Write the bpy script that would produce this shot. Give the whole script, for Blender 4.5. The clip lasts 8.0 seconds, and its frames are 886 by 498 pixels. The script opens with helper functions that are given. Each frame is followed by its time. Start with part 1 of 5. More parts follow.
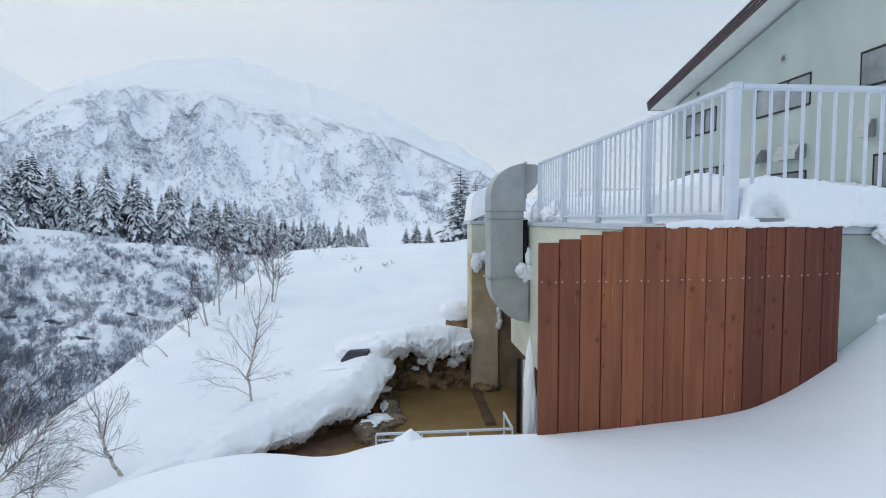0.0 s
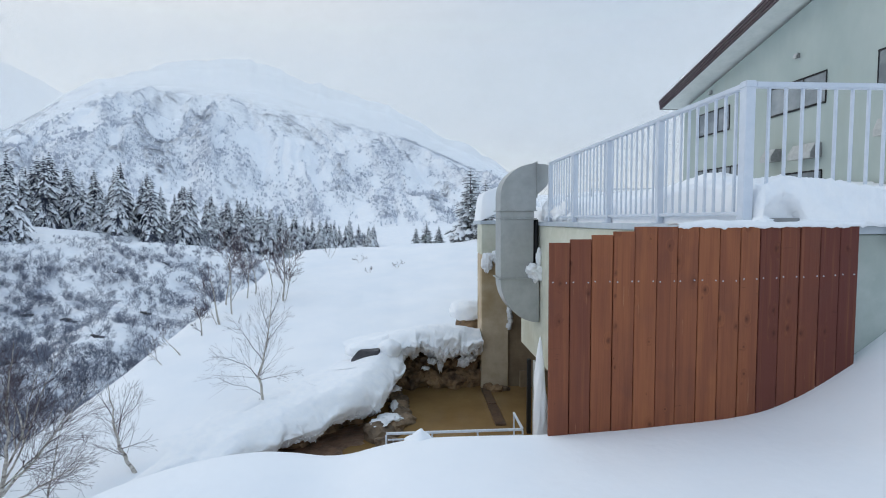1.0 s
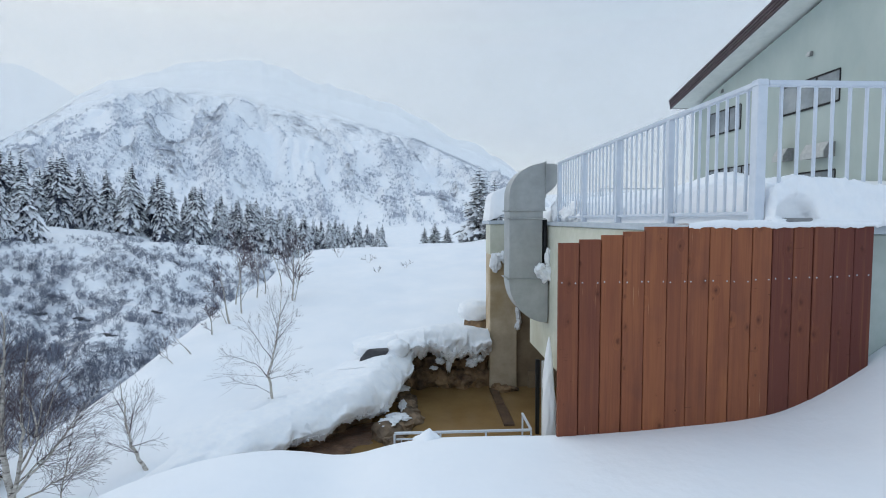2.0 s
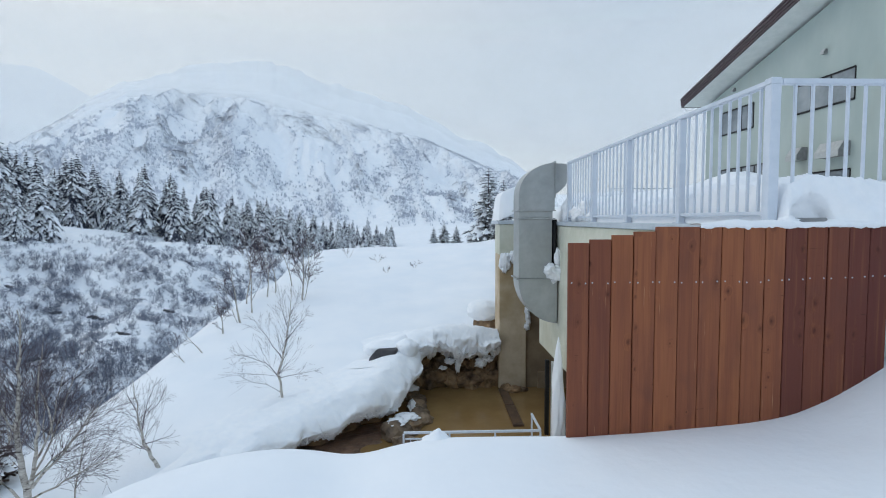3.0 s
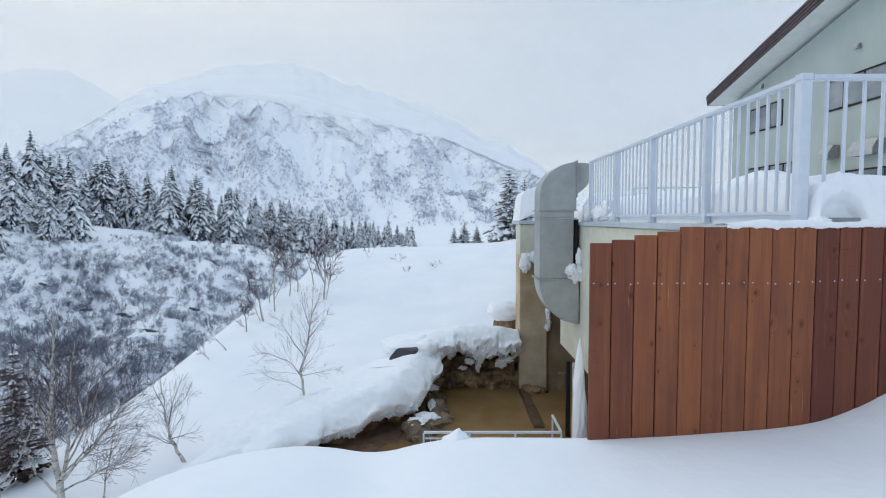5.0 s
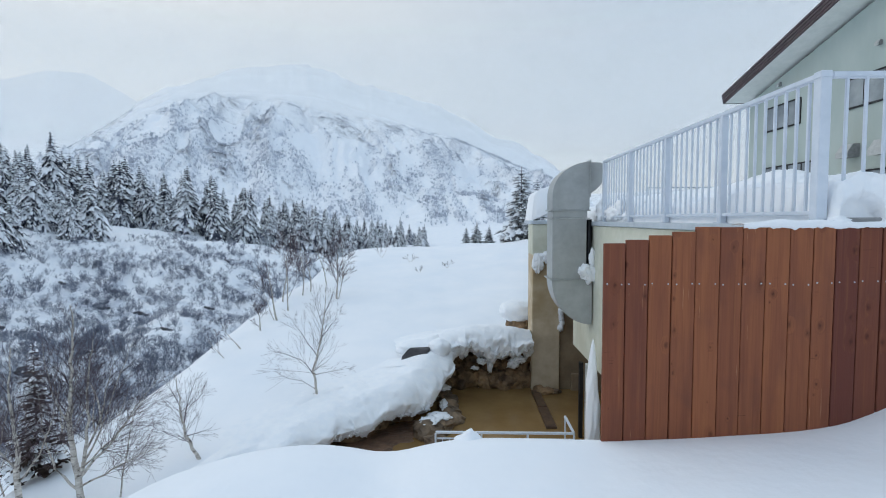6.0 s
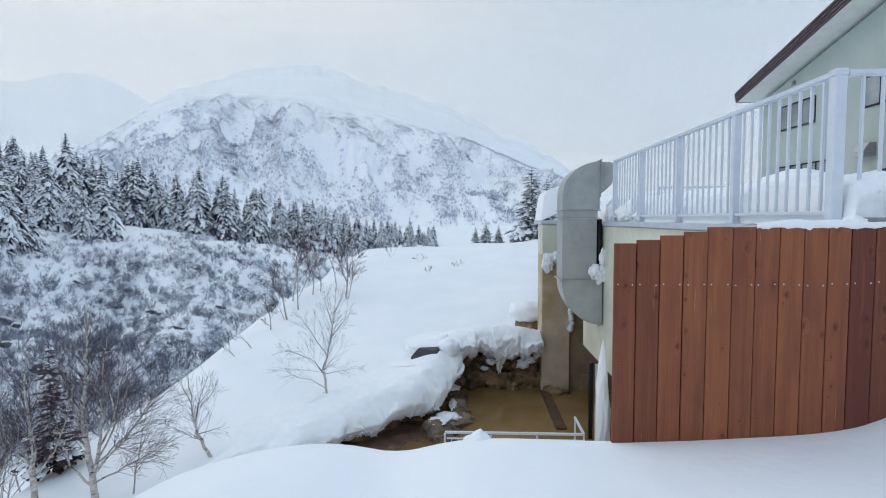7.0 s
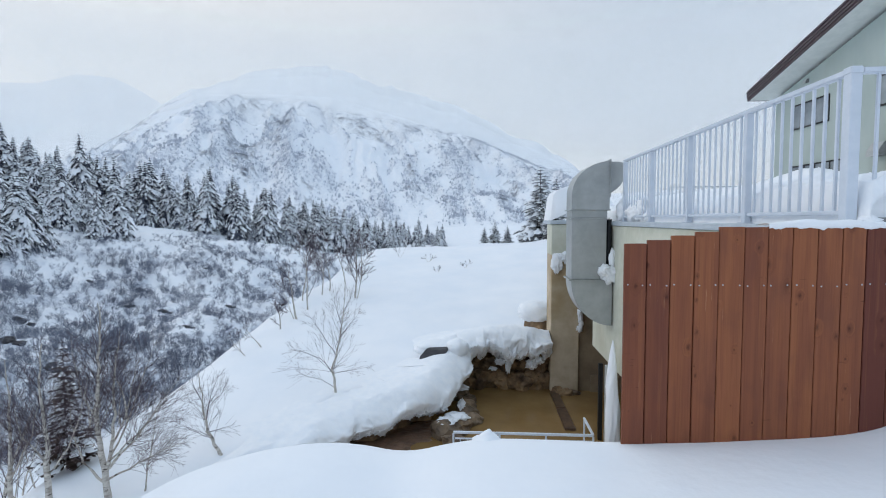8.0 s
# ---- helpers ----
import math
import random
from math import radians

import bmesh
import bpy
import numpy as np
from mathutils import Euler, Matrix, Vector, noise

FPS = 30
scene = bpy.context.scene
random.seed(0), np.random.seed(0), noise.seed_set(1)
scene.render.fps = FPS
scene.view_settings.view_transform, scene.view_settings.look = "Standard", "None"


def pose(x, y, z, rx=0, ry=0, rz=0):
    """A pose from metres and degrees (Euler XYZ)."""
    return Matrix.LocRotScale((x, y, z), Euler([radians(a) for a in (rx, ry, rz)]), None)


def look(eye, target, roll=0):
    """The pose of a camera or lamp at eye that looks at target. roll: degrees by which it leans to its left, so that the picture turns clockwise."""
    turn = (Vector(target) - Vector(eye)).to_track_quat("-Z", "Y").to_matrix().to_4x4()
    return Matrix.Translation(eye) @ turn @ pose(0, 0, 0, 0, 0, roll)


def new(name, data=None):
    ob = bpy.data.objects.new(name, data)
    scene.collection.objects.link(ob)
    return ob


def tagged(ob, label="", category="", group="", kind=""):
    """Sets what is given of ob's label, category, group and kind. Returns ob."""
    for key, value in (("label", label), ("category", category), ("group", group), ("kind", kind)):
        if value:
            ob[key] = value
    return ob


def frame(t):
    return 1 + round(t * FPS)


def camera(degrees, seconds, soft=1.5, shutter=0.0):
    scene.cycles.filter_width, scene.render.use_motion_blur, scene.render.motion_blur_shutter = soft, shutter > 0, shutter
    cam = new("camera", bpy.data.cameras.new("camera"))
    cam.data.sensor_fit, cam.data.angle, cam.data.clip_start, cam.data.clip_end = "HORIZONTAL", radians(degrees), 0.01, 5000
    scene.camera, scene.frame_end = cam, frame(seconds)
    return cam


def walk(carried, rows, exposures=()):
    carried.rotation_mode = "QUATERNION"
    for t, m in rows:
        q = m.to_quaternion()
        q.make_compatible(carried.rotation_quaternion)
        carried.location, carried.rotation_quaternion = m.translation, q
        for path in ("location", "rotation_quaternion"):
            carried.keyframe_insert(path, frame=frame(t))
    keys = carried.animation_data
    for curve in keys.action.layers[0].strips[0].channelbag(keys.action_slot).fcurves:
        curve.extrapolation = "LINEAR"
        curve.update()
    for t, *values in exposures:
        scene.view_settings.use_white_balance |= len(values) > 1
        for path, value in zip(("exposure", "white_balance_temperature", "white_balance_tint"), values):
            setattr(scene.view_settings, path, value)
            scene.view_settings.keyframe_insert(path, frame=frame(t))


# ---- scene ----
# camera: a tripod pan, the lens a little in front of the turning axis
cam = camera(82.84, 8.0, soft=1.0)
EYE, PITCH, ROLL, ARM, AXIS = 1.7, -3.375, 0.237, 0.08, 0.084
YAWS = [(0.0, -5.02), (0.5, -4.447), (1.0, -3.875), (1.5, -3.404), (3.0, -1.868), (3.5, -1.34), (4.0, -0.718), (5.5, 1.083),
        (6.0, 1.82), (6.5, 2.442), (7.0, 2.893), (7.5, 3.415), (8.0, 3.89)]
walk(cam, [(t, pose(-math.sin(radians(a)) * ARM, AXIS + math.cos(radians(a)) * ARM, EYE, 90 + PITCH, ROLL, a)) for t, a in YAWS],
     [(0.0, -0.02, 6430, 9), (0.5, -0.04, 6430, 9), (1.5, -0.04, 6400, 8), (3.0, -0.07, 6370, 7), (3.5, 0.08, 6720, 5), (4.0, 0.02, 6480, 9), (5.5, -0.03, 6400, 8), (6.0, -0.07, 6370, 7), (6.5, 0.03, 6620, 7),
      (7.0, -0.03, 6430, 8), (8.0, -0.02, 6430, 9)])

# ---- light: a bright overcast winter sky, thin cloud over a low sun behind the mountain ----
world = bpy.data.worlds.new("winter_sky")
scene.world = world
world.use_nodes = True
wn, wl = world.node_tree.nodes, world.node_tree.links
wn.clear()
SUN_EL, SUN_AZ = 16.0, -62.0


def wnode(kind, **values):
    n = wn.new(kind)
    for k, v in values.items():
        n.inputs[k].default_value = v
    return n


sky = wn.new("ShaderNodeTexSky")
sky.sky_type, sky.sun_disc = "NISHITA", False
sky.sun_elevation, sky.sun_rotation = radians(SUN_EL), radians(SUN_AZ)
sky.air_density, sky.dust_density, sky.ozone_density = 1.0, 1.5, 2.0
sky_dim = wnode("ShaderNodeVectorMath")
sky_dim.operation = "SCALE"
sky_dim.inputs["Scale"].default_value = 0.10
wl.new(sky.outputs["Color"], sky_dim.inputs[0])
wco = wn.new("ShaderNodeTexCoord")
wmap = wn.new("ShaderNodeMapping")
wmap.inputs["Scale"].default_value = (1.0, 1.0, 2.6)
wl.new(wco.outputs["Generated"], wmap.inputs["Vector"])
cloud = wnode("ShaderNodeTexNoise", Scale=1.7, Detail=5.0, Roughness=0.5)
wl.new(wmap.outputs["Vector"], cloud.inputs["Vector"])
cloud_ramp = wn.new("ShaderNodeValToRGB")
cloud_ramp.color_ramp.elements[0].position, cloud_ramp.color_ramp.elements[0].color = 0.30, (0.445, 0.575, 0.755, 1)
cloud_ramp.color_ramp.elements[1].position, cloud_ramp.color_ramp.elements[1].color = 0.70, (0.615, 0.735, 0.88, 1)
wl.new(cloud.outputs["Fac"], cloud_ramp.inputs["Fac"])
# the cloud is thinner and warmer low down
wsep = wn.new("ShaderNodeSeparateXYZ")
wl.new(wco.outputs["Generated"], wsep.inputs[0])
low = wn.new("ShaderNodeMapRange")
low.inputs["From Min"].default_value, low.inputs["From Max"].default_value = 0.05, 0.5
low.inputs["To Min"].default_value, low.inputs["To Max"].default_value = 1.0, 0.0
wl.new(wsep.outputs["Z"], low.inputs["Value"])
glow = wn.new("ShaderNodeMixRGB")
glow.inputs["Color2"].default_value = (0.725, 0.775, 0.845, 1)
wl.new(low.outputs["Result"], glow.inputs["Fac"])
wl.new(cloud_ramp.outputs["Color"], glow.inputs["Color1"])
# and brightest round the veiled sun
toward = wn.new("ShaderNodeVectorMath")
toward.operation = "DOT_PRODUCT"
toward.inputs[1].default_value = (math.sin(radians(SUN_AZ)) * math.cos(radians(12)), math.cos(radians(SUN_AZ)) * math.cos(radians(12)), math.sin(radians(12)))
wl.new(wco.outputs["Generated"], toward.inputs[0])
near_sun = wn.new("ShaderNodeMapRange")
near_sun.inputs["From Min"].default_value, near_sun.inputs["From Max"].default_value = 0.15, 1.0
near_sun.inputs["To Min"].default_value, near_sun.inputs["To Max"].default_value = 0.0, 0.92
wl.new(toward.outputs["Value"], near_sun.inputs["Value"])
veil = wn.new("ShaderNodeMixRGB")
veil.inputs["Color2"].default_value = (0.98, 0.965, 0.94, 1)
wl.new(near_sun.outputs["Result"], veil.inputs["Fac"])
wl.new(glow.outputs["Color"], veil.inputs["Color1"])
cover = wn.new("ShaderNodeMixRGB")
cover.inputs["Fac"].default_value = 0.86
wl.new(sky_dim.outputs[0], cover.inputs["Color1"])
wl.new(veil.outputs["Color"], cover.inputs["Color2"])
# an overcast sky is brightest overhead
zen = wn.new("ShaderNodeMapRange")
zen.interpolation_type = "SMOOTHSTEP"
zen.inputs["From Min"].default_value, zen.inputs["From Max"].default_value = 0.40, 0.85
zen.inputs["To Min"].default_value, zen.inputs["To Max"].default_value = 1.0, 1.36
wl.new(wsep.outputs["Z"], zen.inputs["Value"])
bg = wnode("ShaderNodeBackground", Strength=1.0)
wl.new(zen.outputs["Result"], bg.inputs["Strength"])
wl.new(cover.outputs["Color"], bg.inputs["Color"])
wl.new(bg.outputs["Background"], wn.new("ShaderNodeOutputWorld").inputs["Surface"])

sun = new("sun", bpy.data.lights.new("sun", "SUN"))
sun.data.energy, sun.data.angle, sun.data.color = 0.3, radians(35), (1.0, 0.95, 0.9)
a, e = radians(SUN_AZ), radians(30)
sun.matrix_world = look((30 * math.sin(a) * math.cos(e), 30 * math.cos(a) * math.cos(e), 30 * math.sin(e)), (0, 0, 0))

# ---- materials ----
MATS = {}


def mat(name, colors, scale=4.0, rough=0.7, metal=0.0, bump=0.15, bump_scale=None, stretch=(1, 1, 1), detail=6.0, low_hi=(0.35, 0.65),
        stain=None, stain_scale=0.8, stain_at=(0.5, 0.7), per_object=0.0, bump_dist=0.01, coords="Object", spec=0.4):
    """Two-scale procedural paint: grain between colors, an optional stain colour at a larger scale, and relief."""
    m = bpy.data.materials.new(name)
    m.use_nodes = True
    n, l = m.node_tree.nodes, m.node_tree.links
    b = n["Principled BSDF"]
    b.inputs["Roughness"].default_value, b.inputs["Metallic"].default_value = rough, metal
    b.inputs["Specular IOR Level"].default_value = spec
    co = n.new("ShaderNodeTexCoord")
    mp = n.new("ShaderNodeMapping")
    mp.inputs["Scale"].default_value = stretch
    if coords == "World":
        l.new(n.new("ShaderNodeNewGeometry").outputs["Position"], mp.inputs["Vector"])
    else:
        l.new(co.outputs["Object"], mp.inputs["Vector"])
    vec = mp.outputs["Vector"]
    info = n.new("ShaderNodeObjectInfo")
    if per_object:
        add = n.new("ShaderNodeVectorMath")
        add.operation = "ADD"
        sc = n.new("ShaderNodeMath")
        sc.operation = "MULTIPLY"
        sc.inputs[1].default_value = 37.0
        l.new(info.outputs["Random"], sc.inputs[0])
        l.new(vec, add.inputs[0])
        l.new(sc.outputs[0], add.inputs[1])
        vec = add.outputs[0]
    no = n.new("ShaderNodeTexNoise")
    no.inputs["Scale"].default_value, no.inputs["Detail"].default_value, no.inputs["Roughness"].default_value = scale, detail, 0.6
    l.new(vec, no.inputs["Vector"])
    ra = n.new("ShaderNodeValToRGB")
    els = ra.color_ramp.elements
    els[0].position, els[1].position = low_hi
    els[0].color, els[1].color = (*colors[0], 1), (*colors[1], 1)
    l.new(no.outputs["Fac"], ra.inputs["Fac"])
    color = ra.outputs["Color"]
    if stain:
        n2 = n.new("ShaderNodeTexNoise")
        n2.inputs["Scale"].default_value, n2.inputs["Detail"].default_value = stain_scale, 5.0
        l.new(vec, n2.inputs["Vector"])
        r2 = n.new("ShaderNodeMapRange")
        r2.inputs["From Min"].default_value, r2.inputs["From Max"].default_value = stain_at
        l.new(n2.outputs["Fac"], r2.inputs["Value"])
        mx = n.new("ShaderNodeMixRGB")
        mx.inputs["Color2"].default_value = (*stain, 1)
        l.new(r2.outputs["Result"], mx.inputs["Fac"])
        l.new(color, mx.inputs["Color1"])
        color = mx.outputs["Color"]
    if per_object:
        hs = n.new("ShaderNodeHueSaturation")
        mr = n.new("ShaderNodeMapRange")
        mr.inputs["To Min"].default_value, mr.inputs["To Max"].default_value = 1 - per_object, 1 + per_object
        l.new(info.outputs["Random"], mr.inputs["Value"])
        l.new(mr.outputs["Result"], hs.inputs["Value"])
        l.new(color, hs.inputs["Color"])
        color = hs.outputs["Color"]
    l.new(color, b.inputs["Base Color"])
    if bump:
        nb = n.new("ShaderNodeTexNoise")
        nb.inputs["Scale"].default_value, nb.inputs["Detail"].default_value = bump_scale or scale * 3, 6.0
        l.new(vec, nb.inputs["Vector"])
        bu = n.new("ShaderNodeBump")
        bu.inputs["Strength"].default_value, bu.inputs["Distance"].default_value = bump, bump_dist
        l.new(nb.outputs["Fac"], bu.inputs["Height"])
        l.new(bu.outputs["Normal"], b.inputs["Normal"])
    MATS[name] = m
    return m


SNOW = mat("snow", [(0.86, 0.89, 0.93), (0.93, 0.94, 0.96)], scale=0.7, rough=0.65, bump=0.25, bump_scale=9.0, bump_dist=0.012, coords="World", spec=0.25)
ROUGH_SNOW = mat("crusted_snow", [(0.88, 0.905, 0.94), (0.94, 0.95, 0.965)], scale=6, rough=0.7, bump=0.4, bump_scale=18, bump_dist=0.02, coords="World", spec=0.25)
PLASTER = mat("cream_render", [(0.60, 0.61, 0.50), (0.68, 0.68, 0.58)], scale=5, rough=0.85, bump=0.3, bump_scale=60, stain=(0.50, 0.48, 0.36), stain_at=(0.5, 0.85), stain_scale=0.9, bump_dist=0.004)
# the cream render again, darkened and blued for the front wall's shade
SHADED_PLASTER = mat("shaded_cream_render", [(0.40, 0.455, 0.42), (0.47, 0.52, 0.485)], scale=5, rough=0.85, bump=0.3, bump_scale=60, stain=(0.36, 0.40, 0.36), stain_at=(0.5, 0.85), stain_scale=0.9, bump_dist=0.004)
HOUSE_WALL = mat("house_render", [(0.395, 0.46, 0.435), (0.46, 0.52, 0.49)], scale=0.6, rough=0.85, bump=0.2, bump_scale=9, stain=(0.40, 0.43, 0.38), stain_at=(0.55, 0.80), stain_scale=0.5, stretch=(1, 1, 0.45))
CONCRETE = mat("damp_concrete", [(0.50, 0.40, 0.27), (0.62, 0.52, 0.38)], scale=2.5, rough=0.75, bump=0.35, bump_scale=25, stain=(0.36, 0.25, 0.12), stain_at=(0.45, 0.75), stain_scale=1.1)
# darker brown than the pillar's concrete
DARK_WALL = mat("dark_brown_wall", [(0.21, 0.15, 0.095), (0.33, 0.25, 0.16)], scale=2, rough=0.6, bump=0.3)
WHITE_METAL = mat("white_painted_steel", [(0.60, 0.655, 0.73), (0.67, 0.715, 0.785)], scale=8, rough=0.4, bump=0.05, spec=0.5)
CAP_METAL = mat("grey_blue_flashing", [(0.47, 0.53, 0.58), (0.55, 0.60, 0.65)], scale=5, rough=0.45, bump=0.08, spec=0.5)
DUCT_METAL = mat("galvanised_sheet", [(0.36, 0.375, 0.365), (0.45, 0.465, 0.455)], scale=3, rough=0.45, metal=0.35, bump=0.12, bump_scale=4, stain=(0.25, 0.25, 0.24), stain_at=(0.5, 0.8))
DARK_METAL = mat("dark_bronze_frame", [(0.006, 0.006, 0.007), (0.012, 0.011, 0.012)], scale=20, rough=0.5, bump=0.03)
GREY_BOX = mat("grey_plastic", [(0.42, 0.43, 0.42), (0.50, 0.51, 0.50)], scale=10, rough=0.5, bump=0.05)
VENT_GREY = mat("vent_grey", [(0.22, 0.22, 0.22), (0.30, 0.30, 0.30)], scale=10, rough=0.5, bump=0.05)
FASCIA = mat("brown_metal_fascia", [(0.060, 0.040, 0.050), (0.090, 0.060, 0.070)], scale=5, rough=0.5, bump=0.1)
SOFFIT = mat("pale_soffit", [(0.72, 0.75, 0.72), (0.80, 0.82, 0.79)], scale=3, rough=0.8, bump=0.08)
ROCK = mat("dark_wet_rock", [(0.06, 0.036, 0.022), (0.33, 0.21, 0.11)], scale=2.2, rough=0.6, bump=0.8, bump_scale=6, bump_dist=0.04, per_object=0.2)
OUTCROP = mat("dark_outcrop", [(0.03, 0.03, 0.034), (0.11, 0.105, 0.11)], scale=1.2, rough=0.8, bump=0.8, bump_scale=3, bump_dist=0.1)
STONE = mat("ochre_stained_stone", [(0.085, 0.056, 0.036), (0.29, 0.205, 0.13)], scale=3, rough=0.55, bump=0.6, bump_scale=8, bump_dist=0.03, per_object=0.25)
MUD = mat("wet_red_mud", [(0.075, 0.044, 0.030), (0.21, 0.125, 0.082)], scale=3.5, rough=0.3, bump=0.6, bump_scale=10, bump_dist=0.03, coords="World")
CURB = mat("dark_wet_curb", [(0.055, 0.032, 0.022), (0.15, 0.09, 0.055)], scale=4, rough=0.4, bump=0.4, bump_scale=12, bump_dist=0.01)
BARK = mat("birch_bark", [(0.34, 0.30, 0.26), (0.70, 0.66, 0.60)], scale=9, rough=0.8, bump=0.4, stretch=(1, 1, 2.5), stain=(0.10, 0.08, 0.07), stain_scale=14, stain_at=(0.58, 0.66))
TWIG = mat("bare_twigs", [(0.058, 0.040, 0.048), (0.165, 0.125, 0.14)], scale=6, rough=0.85, bump=0)
# paler and bluer than the near twigs
SLOPE_TWIG = mat("blue_grey_twigs", [(0.13, 0.14, 0.19), (0.34, 0.37, 0.45)], scale=0.8, rough=0.9, bump=0, coords="World")
# far birch scrub, its colour paled and blued to stand for haze
HAZED_SCRUB = mat("hazed_scrub", [(0.40, 0.43, 0.50), (0.62, 0.65, 0.72)], scale=0.05, rough=0.9, bump=0, coords="World")
NEEDLE = mat("dark_fir_needles", [(0.028, 0.033, 0.052), (0.10, 0.11, 0.15)], scale=1.2, rough=0.85, bump=0.4, bump_scale=8, bump_dist=0.1)
# fir needles greyed and lightened, haze put into their colour
HAZED_FIR = mat("hazed_fir_needles", [(0.15, 0.16, 0.175), (0.31, 0.325, 0.35)], scale=1.2, rough=0.85, bump=0.3, bump_scale=8, bump_dist=0.1)
RED_NEEDLE = mat("brown_green_needles", [(0.035, 0.022, 0.018), (0.075, 0.048, 0.038)], scale=5, rough=0.85, bump=0.3)


def wood_material():
    """Stained cedar boards: fine long grain, broad tone bands, scattered knots and pale scratches, each board its own tone."""
    m = bpy.data.materials.new("stained_cedar")
    m.use_nodes = True
    n, l = m.node_tree.nodes, m.node_tree.links
    b = n["Principled BSDF"]
    b.inputs["Roughness"].default_value, b.inputs["Specular IOR Level"].default_value = 0.6, 0.15
    co, info = n.new("ShaderNodeTexCoord"), n.new("ShaderNodeObjectInfo")

    def math_node(op, p, q):
        w = n.new("ShaderNodeMath")
        w.operation = op
        for i, v in enumerate((p, q)):
            if isinstance(v, (int, float)):
                w.inputs[i].default_value = v
            else:
                l.new(v, w.inputs[i])
        return w.outputs[0]

    shift = math_node("MULTIPLY", info.outputs["Random"], 73.0)

    def coords(scale):
        mp = n.new("ShaderNodeMapping")
        mp.inputs["Scale"].default_value = scale
        l.new(co.outputs["Object"], mp.inputs["Vector"])
        ad = n.new("ShaderNodeVectorMath")
        l.new(mp.outputs["Vector"], ad.inputs[0])
        l.new(shift, ad.inputs[1])
        return ad.outputs[0]

    def tex(scale, amount, detail=6.0, warp=0.0):
        q = n.new("ShaderNodeTexNoise")
        q.inputs["Scale"].default_value, q.inputs["Detail"].default_value, q.inputs["Distortion"].default_value = amount, detail, warp
        l.new(coords(scale), q.inputs["Vector"])
        return q.outputs["Fac"]

    def ramp(fac, lo, hi, to=(0.0, 1.0)):
        q = n.new("ShaderNodeMapRange")
        q.inputs["From Min"].default_value, q.inputs["From Max"].default_value = lo, hi
        q.inputs["To Min"].default_value, q.inputs["To Max"].default_value = to
        l.new(fac, q.inputs["Value"])
        return q.outputs["Result"]

    def mix(fac, p, q):
        w = n.new("ShaderNodeMixRGB")
        l.new(fac, w.inputs["Fac"])
        for i, v in (("Color1", p), ("Color2", q)):
            if isinstance(v, tuple):
                w.inputs[i].default_value = (*v, 1)
            else:
                l.new(v, w.inputs[i])
        return w.outputs["Color"]

    stain = n.new("ShaderNodeSeparateXYZ")          # how pale each board is: its stain, and shade on the right ones
    l.new(info.outputs["Color"], stain.inputs[0])
    base = mix(stain.outputs["X"], (0.122, 0.039, 0.033), (0.375, 0.138, 0.062))
    # knots of uneven size, some boards free of them, the grain bending round each
    vo = n.new("ShaderNodeTexVoronoi")
    vo.inputs["Scale"].default_value = 1.0
    vo.voronoi_dimensions = "2D"
    face_sep, face = n.new("ShaderNodeSeparateXYZ"), n.new("ShaderNodeCombineXYZ")
    l.new(coords((6.5, 2.0, 4.2)), face_sep.inputs[0])
    wob = tex((40, 40, 30), 1.0, 2)
    l.new(math_node("ADD", face_sep.outputs["X"], math_node("MULTIPLY", wob, 0.16)), face.inputs["X"])
    l.new(math_node("ADD", face_sep.outputs["Z"], math_node("MULTIPLY", wob, 0.12)), face.inputs["Y"])
    l.new(face.outputs[0], vo.inputs["Vector"])
    tint = n.new("ShaderNodeSeparateColor")
    l.new(vo.outputs["Color"], tint.inputs[0])
    size = ramp(tint.outputs[0], 0.66, 1.0, (0.001, 0.15))
    near = math_node("DIVIDE", vo.outputs["Distance"], size)
    knot = ramp(near, 0.1, 1.0, (0.62, 0.0))
    halo = ramp(near, 0.6, 3.0, (0.30, 0.0))

    def bent(scale, amount, detail, warp):
        q = n.new("ShaderNodeTexNoise")
        q.inputs["Scale"].default_value, q.inputs["Detail"].default_value, q.inputs["Distortion"].default_value = amount, detail, warp
        ad = n.new("ShaderNodeVectorMath")
        l.new(coords(scale), ad.inputs[0])
        l.new(math_node("MULTIPLY", halo, 2.5), ad.inputs[1])
        l.new(ad.outputs[0], q.inputs["Vector"])
        return q.outputs["Fac"]

    band = ramp(bent((7, 7, 0.6), 1.3, 5, 0.8), 0.36, 0.66)
    c = mix(math_node("MULTIPLY", band, 0.50), base, (0.150, 0.050, 0.038))
    grain = ramp(bent((55, 55, 1.1), 1.6, 8, 0.3), 0.45, 0.72)
    c = mix(math_node("MULTIPLY", grain, 0.24), c, (0.11, 0.036, 0.022))
    light = ramp(bent((26, 26, 0.7), 1.2, 6, 0.2), 0.56, 0.78)
    c = mix(math_node("MULTIPLY", light, 0.26), c, (0.45, 0.19, 0.07))
    weather = ramp(tex((2.2, 2.2, 1.5), 1.6, 5, 0.4), 0.50, 0.72)
    c = mix(math_node("MULTIPLY", weather, 0.30), c, (0.13, 0.055, 0.045))
    c = mix(halo, c, (0.14, 0.046, 0.024))
    c = mix(knot, c, (0.045, 0.016, 0.011))
    split = math_node("MULTIPLY", ramp(tex((7, 7, 85), 0.9, 3, 0.3), 0.69, 0.73), ramp(tex((1.5, 1.5, 3.0), 1.2, 1), 0.56, 0.62))
    c = mix(math_node("MULTIPLY", split, 0.75), c, (0.05, 0.02, 0.013))
    scratch = math_node("MULTIPLY", ramp(tex((70, 70, 2.0), 1.4, 3), 0.69, 0.72), ramp(tex((4, 4, 1.6), 1.1, 2), 0.55, 0.62))
    c = mix(math_node("MULTIPLY", scratch, 0.6), c, (0.56, 0.33, 0.18))
